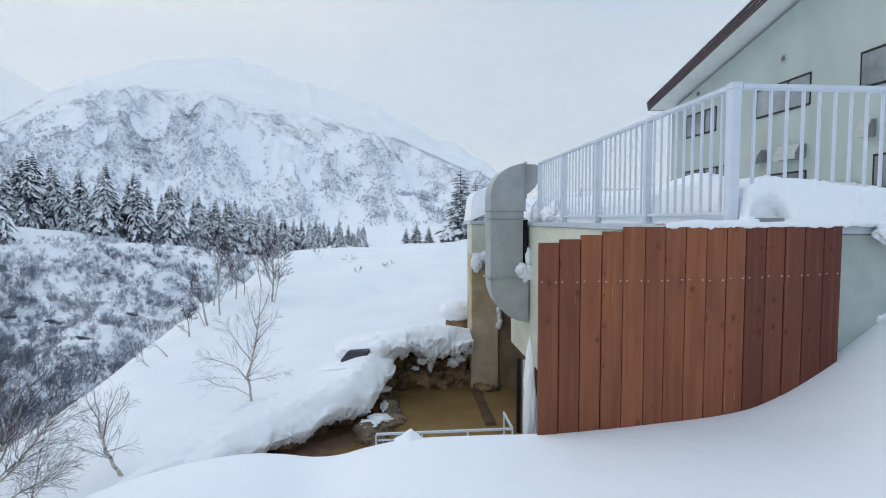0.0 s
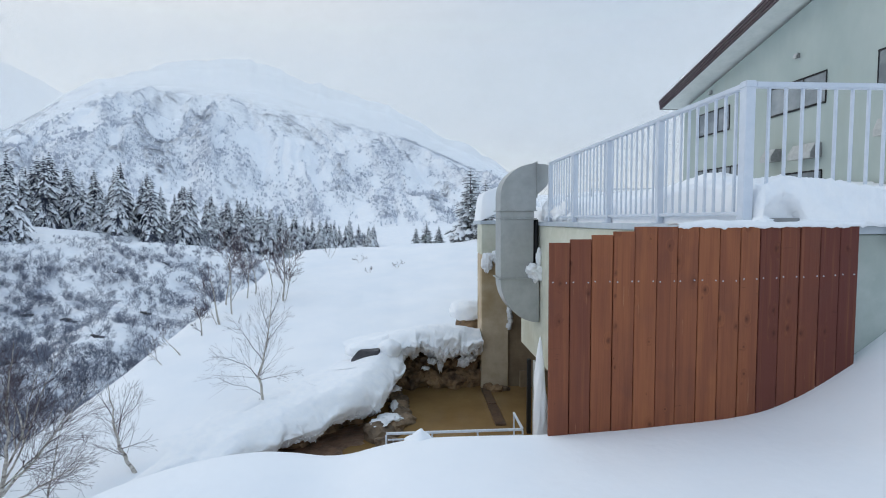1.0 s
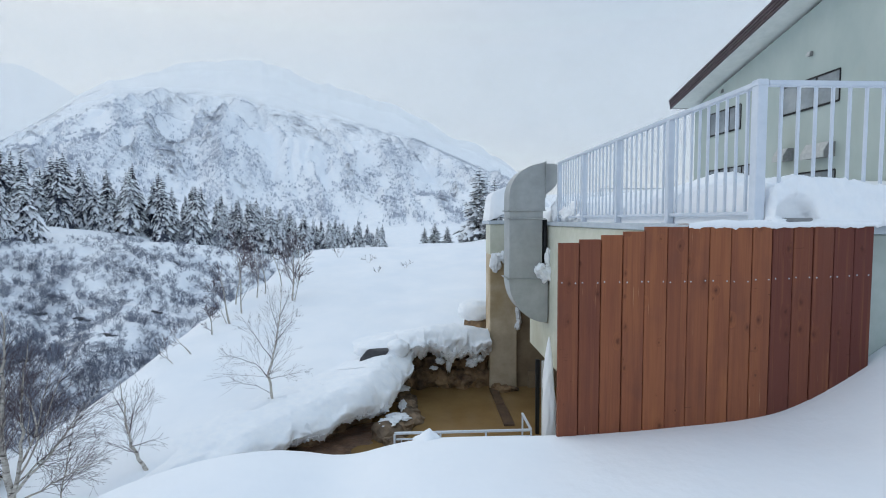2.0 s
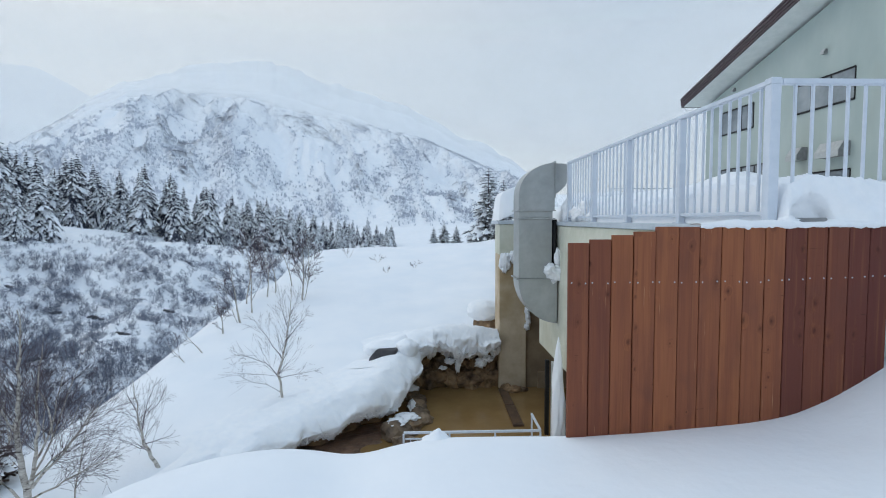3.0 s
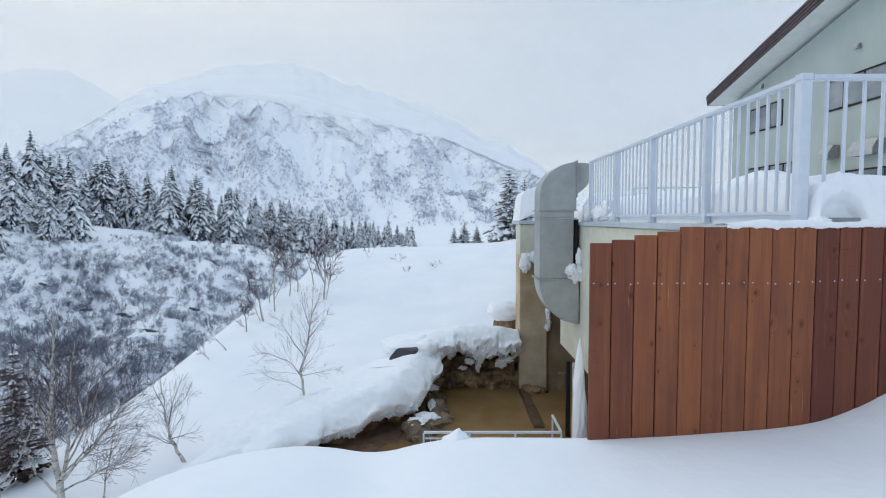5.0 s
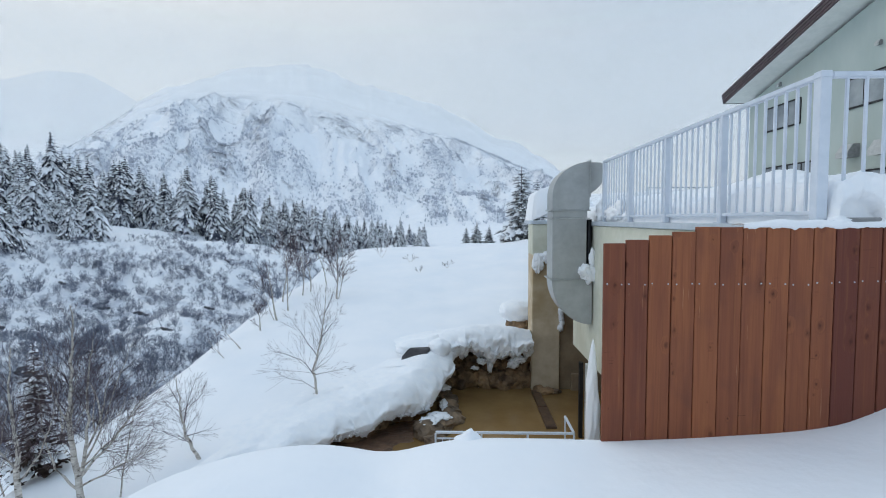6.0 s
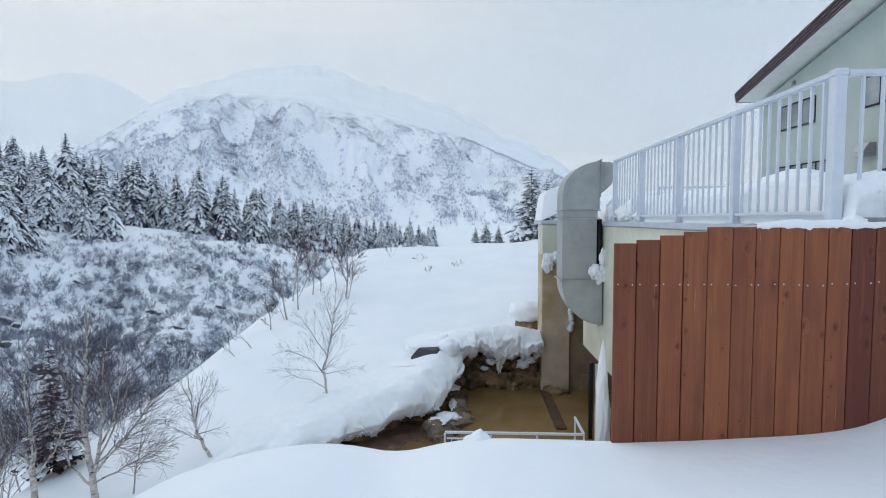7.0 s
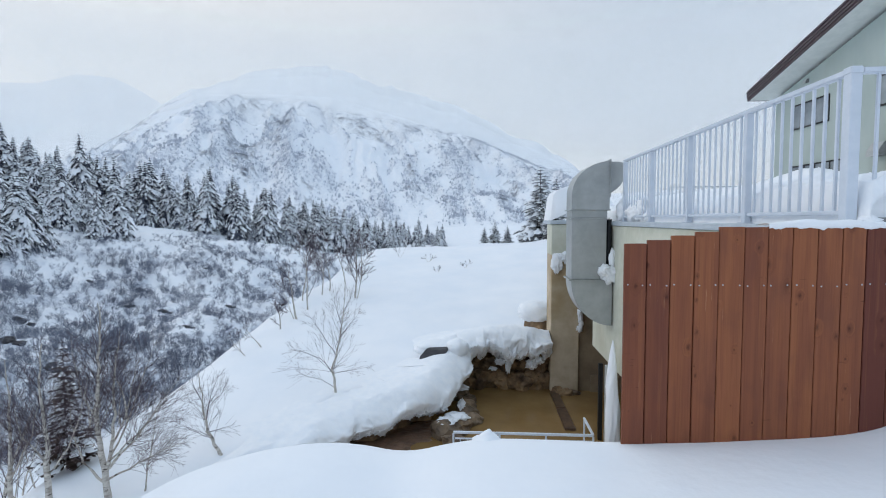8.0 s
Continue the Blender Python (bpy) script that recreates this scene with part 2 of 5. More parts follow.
    l.new(c, b.inputs["Base Color"])
    bu = n.new("ShaderNodeBump")
    bu.inputs["Strength"].default_value, bu.inputs["Distance"].default_value = 0.35, 0.003
    l.new(grain, bu.inputs["Height"])
    l.new(bu.outputs["Normal"], b.inputs["Normal"])
    return m


WOOD = wood_material()


def glass_material():
    m = mat("dark_window_glass", [(0.13, 0.15, 0.165), (0.32, 0.35, 0.36)], scale=0.5, rough=0.04, bump=0, spec=0.9)
    return m


GLASS = glass_material()


def water_material():
    m = mat("muddy_spring_water", [(0.225, 0.135, 0.052), (0.315, 0.20, 0.085)], scale=0.6, rough=0.12, bump=0.12, bump_scale=7, bump_dist=0.01, spec=0.5, coords="World")
    return m


WATER = water_material()


def ground_material():
    """Snow over everything; farther out, bare scrub and rock show through on the steep faces below the tree line."""
    m = mat("snow_ground", [(0.86, 0.89, 0.93), (0.93, 0.94, 0.96)], scale=0.5, rough=0.65, bump=0.42, bump_scale=11.0, bump_dist=0.014, coords="World", spec=0.25)
    n, l = m.node_tree.nodes, m.node_tree.links
    b = n["Principled BSDF"]
    before = b.inputs["Base Color"].links[0].from_socket
    at = n.new("ShaderNodeAttribute")
    at.attribute_name = "scrub"
    geo = n.new("ShaderNodeNewGeometry")

    def noise_at(scale, detail, rough):
        q = n.new("ShaderNodeTexNoise")
        q.inputs["Scale"].default_value, q.inputs["Detail"].default_value, q.inputs["Roughness"].default_value = scale, detail, rough
        l.new(geo.outputs["Position"], q.inputs["Vector"])
        return q.outputs["Fac"]

    def ramp(fac, lo, hi):
        q = n.new("ShaderNodeMapRange")
        q.inputs["From Min"].default_value, q.inputs["From Max"].default_value = lo, hi
        l.new(fac, q.inputs["Value"])
        return q.outputs["Result"]

    def times(p, q):
        w = n.new("ShaderNodeMath")
        w.operation = "MULTIPLY"
        l.new(p, w.inputs[0])
        l.new(q, w.inputs[1])
        return w.outputs[0]

    fine = ramp(noise_at(0.30, 6, 0.8), 0.40, 0.62)
    mask = times(fine, at.outputs["Fac"])
    mx = n.new("ShaderNodeMixRGB")
    # scrub tint on the snow, with the same distance haze put into it
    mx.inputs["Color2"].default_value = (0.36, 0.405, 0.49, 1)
    l.new(mask, mx.inputs["Fac"])
    l.new(before, mx.inputs["Color1"])
    bare = n.new("ShaderNodeAttribute")
    bare.attribute_name = "bare_rock"
    crack = ramp(noise_at(0.11, 7, 0.75), 0.44, 0.56)
    my = n.new("ShaderNodeMixRGB")
    my.inputs["Color2"].default_value = (0.17, 0.18, 0.21, 1)
    l.new(times(crack, bare.outputs["Fac"]), my.inputs["Fac"])
    l.new(mx.outputs["Color"], my.inputs["Color1"])
    l.new(my.outputs["Color"], b.inputs["Base Color"])
    return m


GROUND = ground_material()


def cloud_material():
    """Thin drifting snow cloud that also stands for distance haze: pale droplets that pass and scatter the daylight,
    patchy, thinning out below and above.
    """
    m = bpy.data.materials.new("cloud_haze")
    m.use_nodes = True
    n, l = m.node_tree.nodes, m.node_tree.links
    n.remove(n["Principled BSDF"])
    out = n["Material Output"]
    geo, sep = n.new("ShaderNodeNewGeometry"), n.new("ShaderNodeSeparateXYZ")
    l.new(geo.outputs["Position"], sep.inputs[0])
    dist = n.new("ShaderNodeVectorMath")
    dist.operation = "LENGTH"
    l.new(geo.outputs["Position"], dist.inputs[0])
    rel = n.new("ShaderNodeMath")
    rel.operation = "DIVIDE"
    l.new(sep.outputs["Z"], rel.inputs[0])
    l.new(dist.outputs["Value"], rel.inputs[1])
    no = n.new("ShaderNodeTexNoise")
    no.inputs["Scale"].default_value, no.inputs["Detail"].default_value = 0.004, 3.0
    l.new(geo.outputs["Position"], no.inputs["Vector"])

    def span(fac, lo, hi, to_lo, to_hi):
        q = n.new("ShaderNodeMapRange")
        q.interpolation_type = "SMOOTHSTEP"
        q.inputs["From Min"].default_value, q.inputs["From Max"].default_value = lo, hi
        q.inputs["To Min"].default_value, q.inputs["To Max"].default_value = to_lo, to_hi
        l.new(fac, q.inputs["Value"])
        return q.outputs["Result"]

    def times(p, q):
        w = n.new("ShaderNodeMath")
        w.operation = "MULTIPLY"
        l.new(p, w.inputs[0])
        l.new(q, w.inputs[1])
        return w.outputs[0]

    cover = times(times(span(rel.outputs[0], 0.06, 0.22, 0.04, 0.24), span(rel.outputs[0], 0.27, 0.40, 1.0, 0.05)), span(no.outputs["Fac"], 0.36, 0.66, 0.72, 1.0))
    dif, tra, mixa, mixb, clear = (n.new("ShaderNode" + k) for k in ("BsdfDiffuse", "BsdfTranslucent", "MixShader", "MixShader", "BsdfTransparent"))
    dif.inputs["Color"].default_value = tra.inputs["Color"].default_value = (0.97, 0.965, 0.95, 1)
    l.new(dif.outputs[0], mixa.inputs[1])
    l.new(tra.outputs[0], mixa.inputs[2])
    l.new(cover, mixb.inputs["Fac"])
    l.new(clear.outputs[0], mixb.inputs[1])
    l.new(mixa.outputs[0], mixb.inputs[2])
    l.new(mixb.outputs[0], out.inputs["Surface"])
    return m


CLOUD = cloud_material()


# ---- building helpers ----
def smooth(lo, hi, v):
    s = np.clip((np.asarray(v, float) - lo) / (hi - lo), 0, 1)
    return s * s * (3 - 2 * s)


def softplus(v, k):
    v = np.asarray(v, float) / k
    return k * (np.maximum(v, 0) + np.log1p(np.exp(-np.abs(v))))


def smax(p, q, k):
    return p + softplus(q - p, k)


def lattice(ix, iy, seed):
    h = (ix.astype(np.int64) * 374761393 + iy.astype(np.int64) * 668265263 + seed * 974711) & 0xFFFFFFFF
    h = ((h ^ (h >> 13)) * 1274126177) & 0xFFFFFFFF
    return ((h ^ (h >> 16)) & 0xFFFF) / 65535.0


def vnoise(x, y, seed=0):
    """Smooth value noise, -1 to 1."""
    x, y = np.asarray(x, float), np.asarray(y, float)
    x0, y0 = np.floor(x), np.floor(y)
    fx, fy = x - x0, y - y0
    fx, fy = fx * fx * (3 - 2 * fx), fy * fy * (3 - 2 * fy)
    p = lattice(x0, y0, seed) * (1 - fx) + lattice(x0 + 1, y0, seed) * fx
    q = lattice(x0, y0 + 1, seed) * (1 - fx) + lattice(x0 + 1, y0 + 1, seed) * fx
    return (p * (1 - fy) + q * fy) * 2 - 1


def fbm(x, y, seed=0, octaves=4, gain=0.5):
    total, amp, f = 0, 1.0, 1.0
    for i in range(octaves):
        total = total + amp * vnoise(x * f + 17.3 * i, y * f - 9.1 * i, seed + i)
        amp, f = amp * gain, f * 2.03
    return total


def mesh_from(name, verts, faces, material=None, smooth_shade=True):
    me = bpy.data.meshes.new(name)
    me.from_pydata([tuple(v) for v in verts], [], [tuple(f) for f in faces])
    if material:
        me.materials.append(material)
    if smooth_shade:
        me.polygons.foreach_set("use_smooth", [True] * len(me.polygons))
    me.update()
    return me


def grid_mesh(name, P, material, wrap=False):
    """A sheet from an array of places, rows by columns by 3."""
    r, c = P.shape[:2]
    i = np.arange(r * c).reshape(r, c)
    if wrap:
        i = np.concatenate([i, i[:, :1]], 1)
    f = np.stack([i[:-1, :-1], i[:-1, 1:], i[1:, 1:], i[1:, :-1]], -1).reshape(-1, 4)
    me = bpy.data.meshes.new(name)
    me.vertices.add(r * c)
    me.vertices.foreach_set("co", P.reshape(-1).astype(np.float32))
    me.loops.add(f.size)
    me.loops.foreach_set("vertex_index", f.reshape(-1).astype(np.int32))
    me.polygons.add(len(f))
    me.polygons.foreach_set("loop_start", np.arange(0, f.size, 4, dtype=np.int32))
    me.polygons.foreach_set("use_smooth", np.ones(len(f), bool))
    me.materials.append(material)
    me.update(calc_edges=True)
    return me


def finish(name, bm, material, smooth_shade=False):
    bmesh.ops.recalc_face_normals(bm, faces=bm.faces)
    me = bpy.data.meshes.new(name)
    bm.to_mesh(me)
    bm.free()
    if material:
        me.materials.append(material)
    if smooth_shade:
        me.polygons.foreach_set("use_smooth", [True] * len(me.polygons))
    return me


def part(name, bm, material, parent, label="", smooth_shade=False):
    """One mesh under a thing or a part; bm is a bmesh or a ready mesh."""
    me = bm if isinstance(bm, bpy.types.Mesh) else finish(name, bm, material, smooth_shade)
    ob = new(name, me)
    ob.parent = parent
    return tagged(ob, label)


def thing(name, label, category, at=(0, 0, 0), group="", kind=""):
    ob = new(name)
    ob.location = at
    bpy.context.view_layer.update()
    return tagged(ob, label, category, group, kind)


def structure(name, bm, material, label="", category="", smooth_shade=False):
    me = bm if isinstance(bm, bpy.types.Mesh) else finish(name, bm, material, smooth_shade)
    return tagged(new(name, me), label, category, "", "structure")


def box(bm, lo, hi, bevel=0.0, seg=1):
    """An upright box from corner to corner, its edges rounded."""
    r = bmesh.ops.create_cube(bm, size=1)
    vs = r["verts"]
    for v in vs:
        v.co = Vector([(lo[k] + hi[k]) / 2 + v.co[k] * (hi[k] - lo[k]) for k in range(3)])
    if bevel:
        es = list({e for v in vs for e in v.link_edges})
        bmesh.ops.bevel(bm, geom=es, offset=bevel, segments=seg, affect="EDGES", clamp_overlap=True)
    return bm


def box_bm(lo, hi, bevel=0.004, seg=1):
    return box(bmesh.new(), lo, hi, bevel, seg)


def rod_bm(p, q, r, sides=10, r2=None):
    """A round bar from p to q."""
    bm = bmesh.new()
    p, q = Vector(p), Vector(q)
    d = q - p
    m = Matrix.Translation((p + q) / 2) @ d.to_track_quat("Z", "Y").to_matrix().to_4x4()
    bmesh.ops.create_cone(bm, cap_ends=True, segments=sides, radius1=r, radius2=r if r2 is None else r2, depth=d.length, matrix=m)
    return bm


def lump_bm(center, size, seed, sub=3, rough=0.25, freq=1.6):
    """A rounded uneven mass: stone, clod of snow."""
    bm = bmesh.new()
    bmesh.ops.create_icosphere(bm, subdivisions=sub, radius=1.0)
    off = Vector((seed * 3.7, seed * 1.3, seed * 7.1))
    for v in bm.verts:
        d = v.co.normalized()
        k = 1 + rough * noise.noise(d * freq + off) + rough * 0.45 * noise.noise(d * freq * 3 + off)
        v.co = Vector(center) + Vector([d[i] * size[i] * k for i in range(3)])
    return bm


def extrude_xz(outline, y0, y1, bevel=0.0):
    """A solid from an outline in x and z, from y0 to y1."""
    bm = bmesh.new()
    f = bm.faces.new([bm.verts.new((x, y0, z)) for x, z in outline])
    g = bmesh.ops.extrude_face_region(bm, geom=[f])
    bmesh.ops.translate(bm, vec=(0, y1 - y0, 0), verts=[v for v in g["geom"] if isinstance(v, bmesh.types.BMVert)])
    if bevel:
        bmesh.ops.bevel(bm, geom=list(bm.edges), offset=bevel, segments=1, affect="EDGES", clamp_overlap=True)
    return bm


# ---- the ground: one sheet from the camera's feet to the far range ----
WATER_Z = -2.9
POOL = np.array([(-4.6, 7.2), (-3.4, 8.6), (-2.5, 9.95), (-1.75, 10.55), (-1.1, 11.5), (-0.72, 12.6), (-0.3, 13.5), (2.0, 13.6), (7.0, 13.6), (7.0, 5.0), (-3.0, 5.0)])


def pool_distance(x, y):
    """Metres outside the bath's edge; negative within it."""
    best = np.full(np.shape(x), 1e9)
    inside = np.zeros(np.shape(x), bool)
    for p, q in zip(POOL, np.roll(POOL, -1, 0)):
        d = q - p
        s = np.clip(((x - p[0]) * d[0] + (y - p[1]) * d[1]) / (d @ d), 0, 1)
        best = np.minimum(best, np.hypot(x - p[0] - s * d[0], y - p[1] - s * d[1]))
        with np.errstate(divide="ignore", invalid="ignore"):
            inside ^= ((p[1] > y) != (q[1] > y)) & (x < d[0] * (y - p[1]) / (d[1] if d[1] else 1e-9) + p[0])
    return np.where(inside, -best, best)


SUMMIT_AZ = (-70, -48, -44, -40.4, -37.4, -35, -32.4, -30.2, -28.4, -26.1, -24.2, -22.3, -19.5, -16.4, -15, -12.9, -9.4, -6.4, -2.4, 0, 2.8, 4.3, 7.3, 9.1, 12.5, 16, 25, 60)
SUMMIT_EL = (0.0, 0.02, 0.05, 0.089, 0.128, 0.159, 0.202, 0.229, 0.242, 0.256, 0.276, 0.284, 0.288, 0.294, 0.286, 0.273, 0.256, 0.242, 0.225, 0.2, 0.177, 0.163, 0.143, 0.122, 0.08, 0.0, -0.03, -0.03)
FACE_AZ = (-70, -48, -44, -40, -36, -32.4, -30, -26, -22, -16, -12, -8, -4, 0.7, 4.8, 9.1, 12.5, 15, 25, 60)
FACE_EL = (0.0, 0.015, 0.045, 0.091, 0.146, 0.198, 0.222, 0.228, 0.232, 0.230, 0.212, 0.194, 0.176, 0.153, 0.119, 0.085, 0.05, -0.02, -0.03, -0.03)
RANGE_AZ = (-80, -60, -44.7, -42.4, -39.6, -36.6, -34.4, -32, -28, -20)
RANGE_EL = (0.12, 0.19, 0.214, 0.219, 0.241, 0.244, 0.225, 0.20, 0.15, 0.05)
FACE_R, SUMMIT_R = 950.0, 1500.0


def face_ribs(az, t):
    """Ribs that fan out down the face from below the summit: 1 on their crests, about 0 in the chutes."""
    phi = (az + 17) / (1.55 - t)
    bend = 0.35 * fbm(az / 3.0, t * 5, 66, 3)
    broad = 1 - 1.5 * np.abs(fbm(phi / 7.5 + 0.5 * bend, t * 0.9, 11, 3))
    narrow = 1 - 1.6 * np.abs(fbm(phi / 2.4 + bend, t * 1.6, 12, 3))
    return np.clip(broad, -0.4, 1), np.clip(narrow, -0.4, 1)


def crags(az, t):
    """Short broken rock bands across the face, 0 to 1."""
    v = t * 15
    return smooth(0.34, 0.62, fbm(az / 1.1, v / 0.34 + 0.5 * az, 23, 3)) * smooth(0.05, 0.5, fbm(az / 3.6, v / 3.2, 24, 2)) * smooth(0.02, 0.12, t) * (1 - smooth(0.78, 0.98, t))


def far_z(x, y):
    r, az = np.hypot(x, y), np.degrees(np.arctan2(x, y))
    top = np.interp(az, (-60, -38, -30, -24, -12, -4, 5, 15, 40), (16, 0.5, -0.9, -4, -9.4, -7.4, -7, -5, -5))
    z = -19 + (top + 19) * smooth(62, 160, r) ** 0.85
    z = z + 2.0 * fbm(x / 14, y / 14, 3, 4) * smooth(40, 90, r) * (1 - 0.7 * smooth(125, 165, r))
    z = z + 0.035 * np.clip(r - 160, 0, 140)
    # the mountain: a steep ribbed face, then a smooth upper slope to the summit
    t = (r - 300) / (FACE_R - 300)
    face, crown = np.interp(az, FACE_AZ, FACE_EL) * FACE_R, np.interp(az, SUMMIT_AZ, SUMMIT_EL) * SUMMIT_R + 7 * fbm(az / 1.6, 0 * az, 29, 4) * smooth(-34, -28, az)
    u = (r - FACE_R) / (SUMMIT_R - FACE_R)
    low = z + np.maximum(face - z, 0) * (0.8 * np.clip(t, 0, 1) + 0.2 * smooth(0, 1, t))
    dip = 22 * smooth(-9, 0, az) * np.sin(np.pi * np.clip(u * 3, 0, 1))
    high = face + np.maximum(crown - face, 0) * np.clip(u, 0, 1) - dip + 6 * fbm(x / 120, y / 120, 25, 4) * np.sin(np.pi * np.clip(u, 0, 1))
    high = np.where(u > 1, crown - 0.5 * (r - SUMMIT_R), high)
    broad, narrow = face_ribs(az, t)
    env = np.sin(np.pi * np.clip(t, 0, 1)) ** 0.8 * (1 - 0.6 * smooth(0.3, 0.95, t))
    relief = env * (18 * broad + 11 * narrow + 4 * fbm(x / 26, y / 26, 21, 3) + 5 * crags(az, t))
    z1 = np.where(t < 1, low, high) + relief * (np.maximum(face - z, 0) > 8)
    # the second range, behind and to the west
    t2 = (r - 1700) / 1900
    crest2 = np.interp(az, RANGE_AZ, RANGE_EL) * 3600
    rise2 = np.where(t2 < 1, smooth(-0.2, 1.15, t2), smooth(-0.2, 1.15, 1.0) - 0.4 * np.clip(t2 - 1, 0, 2))
    z2 = crest2 * rise2 + 45 * fbm(x / 420, y / 420, 31, 4) * np.sin(np.pi * np.clip(t2, 0, 1))
    return np.where(t > 0, np.maximum(z1, np.where(t2 > 0, z2, -1e3)), z)


def woods(x, y):
    """How thickly the mountain is grown with birch scrub, 0 to 1: on the ribs and in clumps, little in the chutes, none on the upper slope."""
    az, r = np.degrees(np.arctan2(x, y)), np.hypot(x, y)
    t = (r - 300) / (FACE_R - 300)
    v = t * 15
    broad, narrow = face_ribs(az, t)
    c1, c2 = fbm(az / 0.9, v / 0.9, 61, 3), fbm(az / 3.2, v / 3.2, 71, 3)
    d = 0.34 + 0.50 * c1 + 0.36 * c2 + 0.50 * (narrow - 0.45) + 0.18 * (broad - 0.5) + 0.5 * crags(az, t) + 0.35 * (0.45 - t)
    line = np.interp(az, (-44, -34, -26, -20, -8, 0, 12), (1.2, 1.08, 0.80, 0.70, 0.76, 0.90, 1.1)) + 0.14 * c2 + 0.12 * c1
    return np.clip(d, 0, 1) * (1 - smooth(line - 0.38, line + 0.12, t)) * smooth(-0.02, 0.05, t)


def shelf_z(x, y):
    """The snowfield beside the bath, up to the low crest behind it; it breaks off to the valley along x = -7."""
    s = -2.0 + 0.096 * (np.maximum(y, 7.5) - 11)
    s = s + 0.075 * np.clip(x - 1, -3, 6) * smooth(18, 36, y)
    s = s - 0.035 * np.clip(y - 31, 0, None) ** 1.6
    s = s - 1.05 * softplus(-6.98 - 0.12 * vnoise(y / 3, 0 * y, 5) - x, 0.14) - 0.05 * softplus(-4.8 - x, 0.5)
    s = s + 0.10 * fbm(x / 2.6, y / 3.4, 8, 3) * smooth(6, 12, y)
    return s


BANK_X = (-9, -5, -3, -2.4, -2.1, -1.85, -1.55, -1.26, -0.96, -0.74, -0.59, -0.39, -0.19, 0.2, 1.1, 1.94, 2.47, 2.8, 3.0, 3.15, 3.4, 3.68, 3.95, 4.24, 5.0, 7.0)
BANK_Z = (-4.5, -2.0, -0.68, -0.34, -0.24, -0.157, -0.094, -0.056, -0.06, -0.105, -0.135, -0.085, -0.022, 0.014, 0.0, 0.045, 0.09, 0.13, 0.18, 0.25, 0.38, 0.55, 0.73, 0.95, 1.3, 1.5)


def bank_z(x, y):
    """The near bank on which the camera stands; it drops towards the bath."""
    p = sum(np.interp(x + k * 0.09, BANK_X, BANK_Z) for k in (-2, -1, 0, 1, 2)) / 5 + 0.02 * fbm(x / 0.9, y / 0.9, 2, 3) * smooth(4.2, 3.4, y)
    return p - 0.85 * softplus(y - 4.1, 0.10)


def ground_z(x, y):
    x, y = np.asarray(x, float), np.asarray(y, float)
    d = pool_distance(x, y)
    s = shelf_z(x, y)
    az = np.degrees(np.arctan2(x, np.maximum(y, 0.1)))
    low = -3.5 + 1.0 * smooth(-13.5, -19, az)          # west of the water the hollow is filled with snow
    s = low + (s - low) * smooth(0.05, 0.7, d)
    s = np.where((x > 2.5) & (y > 4.2) & (y < 14.5), np.minimum(s, -3.0), s)
    near = smax(bank_z(x, y), s, 0.10)
    near = np.where((y < -2) & (x < -4), near - 0.1 * (-y - 2), near)
    return smax(near, far_z(x, y), 0.4)


def make_ground():
    az = np.radians(np.concatenate([np.arange(-180, -62, 4.0), np.arange(-62, 46, 0.2), np.arange(46, 180, 4.0)]))
    rr = [0.02]
    while rr[-1] < 4200:
        rr.append(rr[-1] * (1.3 if rr[-1] < 0.5 else 1.0075 if 290 < rr[-1] < 1050 else 1.016 if 3 < rr[-1] < 1600 else 1.04))
    rr = np.array(rr)
    R, A = np.meshgrid(rr, az, indexing="ij")
    X, Y = R * np.sin(A), R * np.cos(A)
    Z = ground_z(X, Y)
    P = np.stack([X, Y, Z], -1)
    me = grid_mesh("ground", P, GROUND, wrap=True)
    scrub = me.attributes.new("scrub", "FLOAT", "POINT")
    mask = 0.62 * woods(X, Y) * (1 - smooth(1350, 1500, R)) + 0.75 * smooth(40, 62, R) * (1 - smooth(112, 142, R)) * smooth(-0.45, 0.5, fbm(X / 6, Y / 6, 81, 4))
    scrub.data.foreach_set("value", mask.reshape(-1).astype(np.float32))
    rocky = crags(np.degrees(np.arctan2(X, Y)), (R - 300) / (FACE_R - 300)) * smooth(300, 380, R) * (1 - smooth(900, 1000, R))
    me.attributes.new("bare_rock", "FLOAT", "POINT").data.foreach_set("value", rocky.reshape(-1).astype(np.float32))
    return structure("ground", me, None, "deep fresh snow over the hillside, valley and mountain", "snow")


make_ground()


def cloud_haze_sheet(r, seed):
    """A drifting sheet of thin cloud across the valley, added for distance haze too, bellied in and out."""
    az, h = np.radians(np.arange(-100, 41, 2.0)), np.linspace(-0.02, 0.62, 18)
    A, H = np.meshgrid(az, h)
    R = r * (1 + 0.012 * fbm(A * 4, H * 6, seed, 3))
    me = grid_mesh("cloud", np.stack([R * np.sin(A), R * np.cos(A), r * H], -1), CLOUD)
    tagged(new("cloud", me), "thin snow cloud and added haze veiling the mountain", "cloud", "", "stuff")


# stacked so that farther slopes lie behind more of the added haze
for r, seed in ((620, 6), (800, 7), (985, 3), (1280, 5), (1600, 4), (1690, 8)):
    cloud_haze_sheet(r, seed)


def ground_at(x, y):
    return float(ground_z(np.array([x]), np.array([y]))[0])


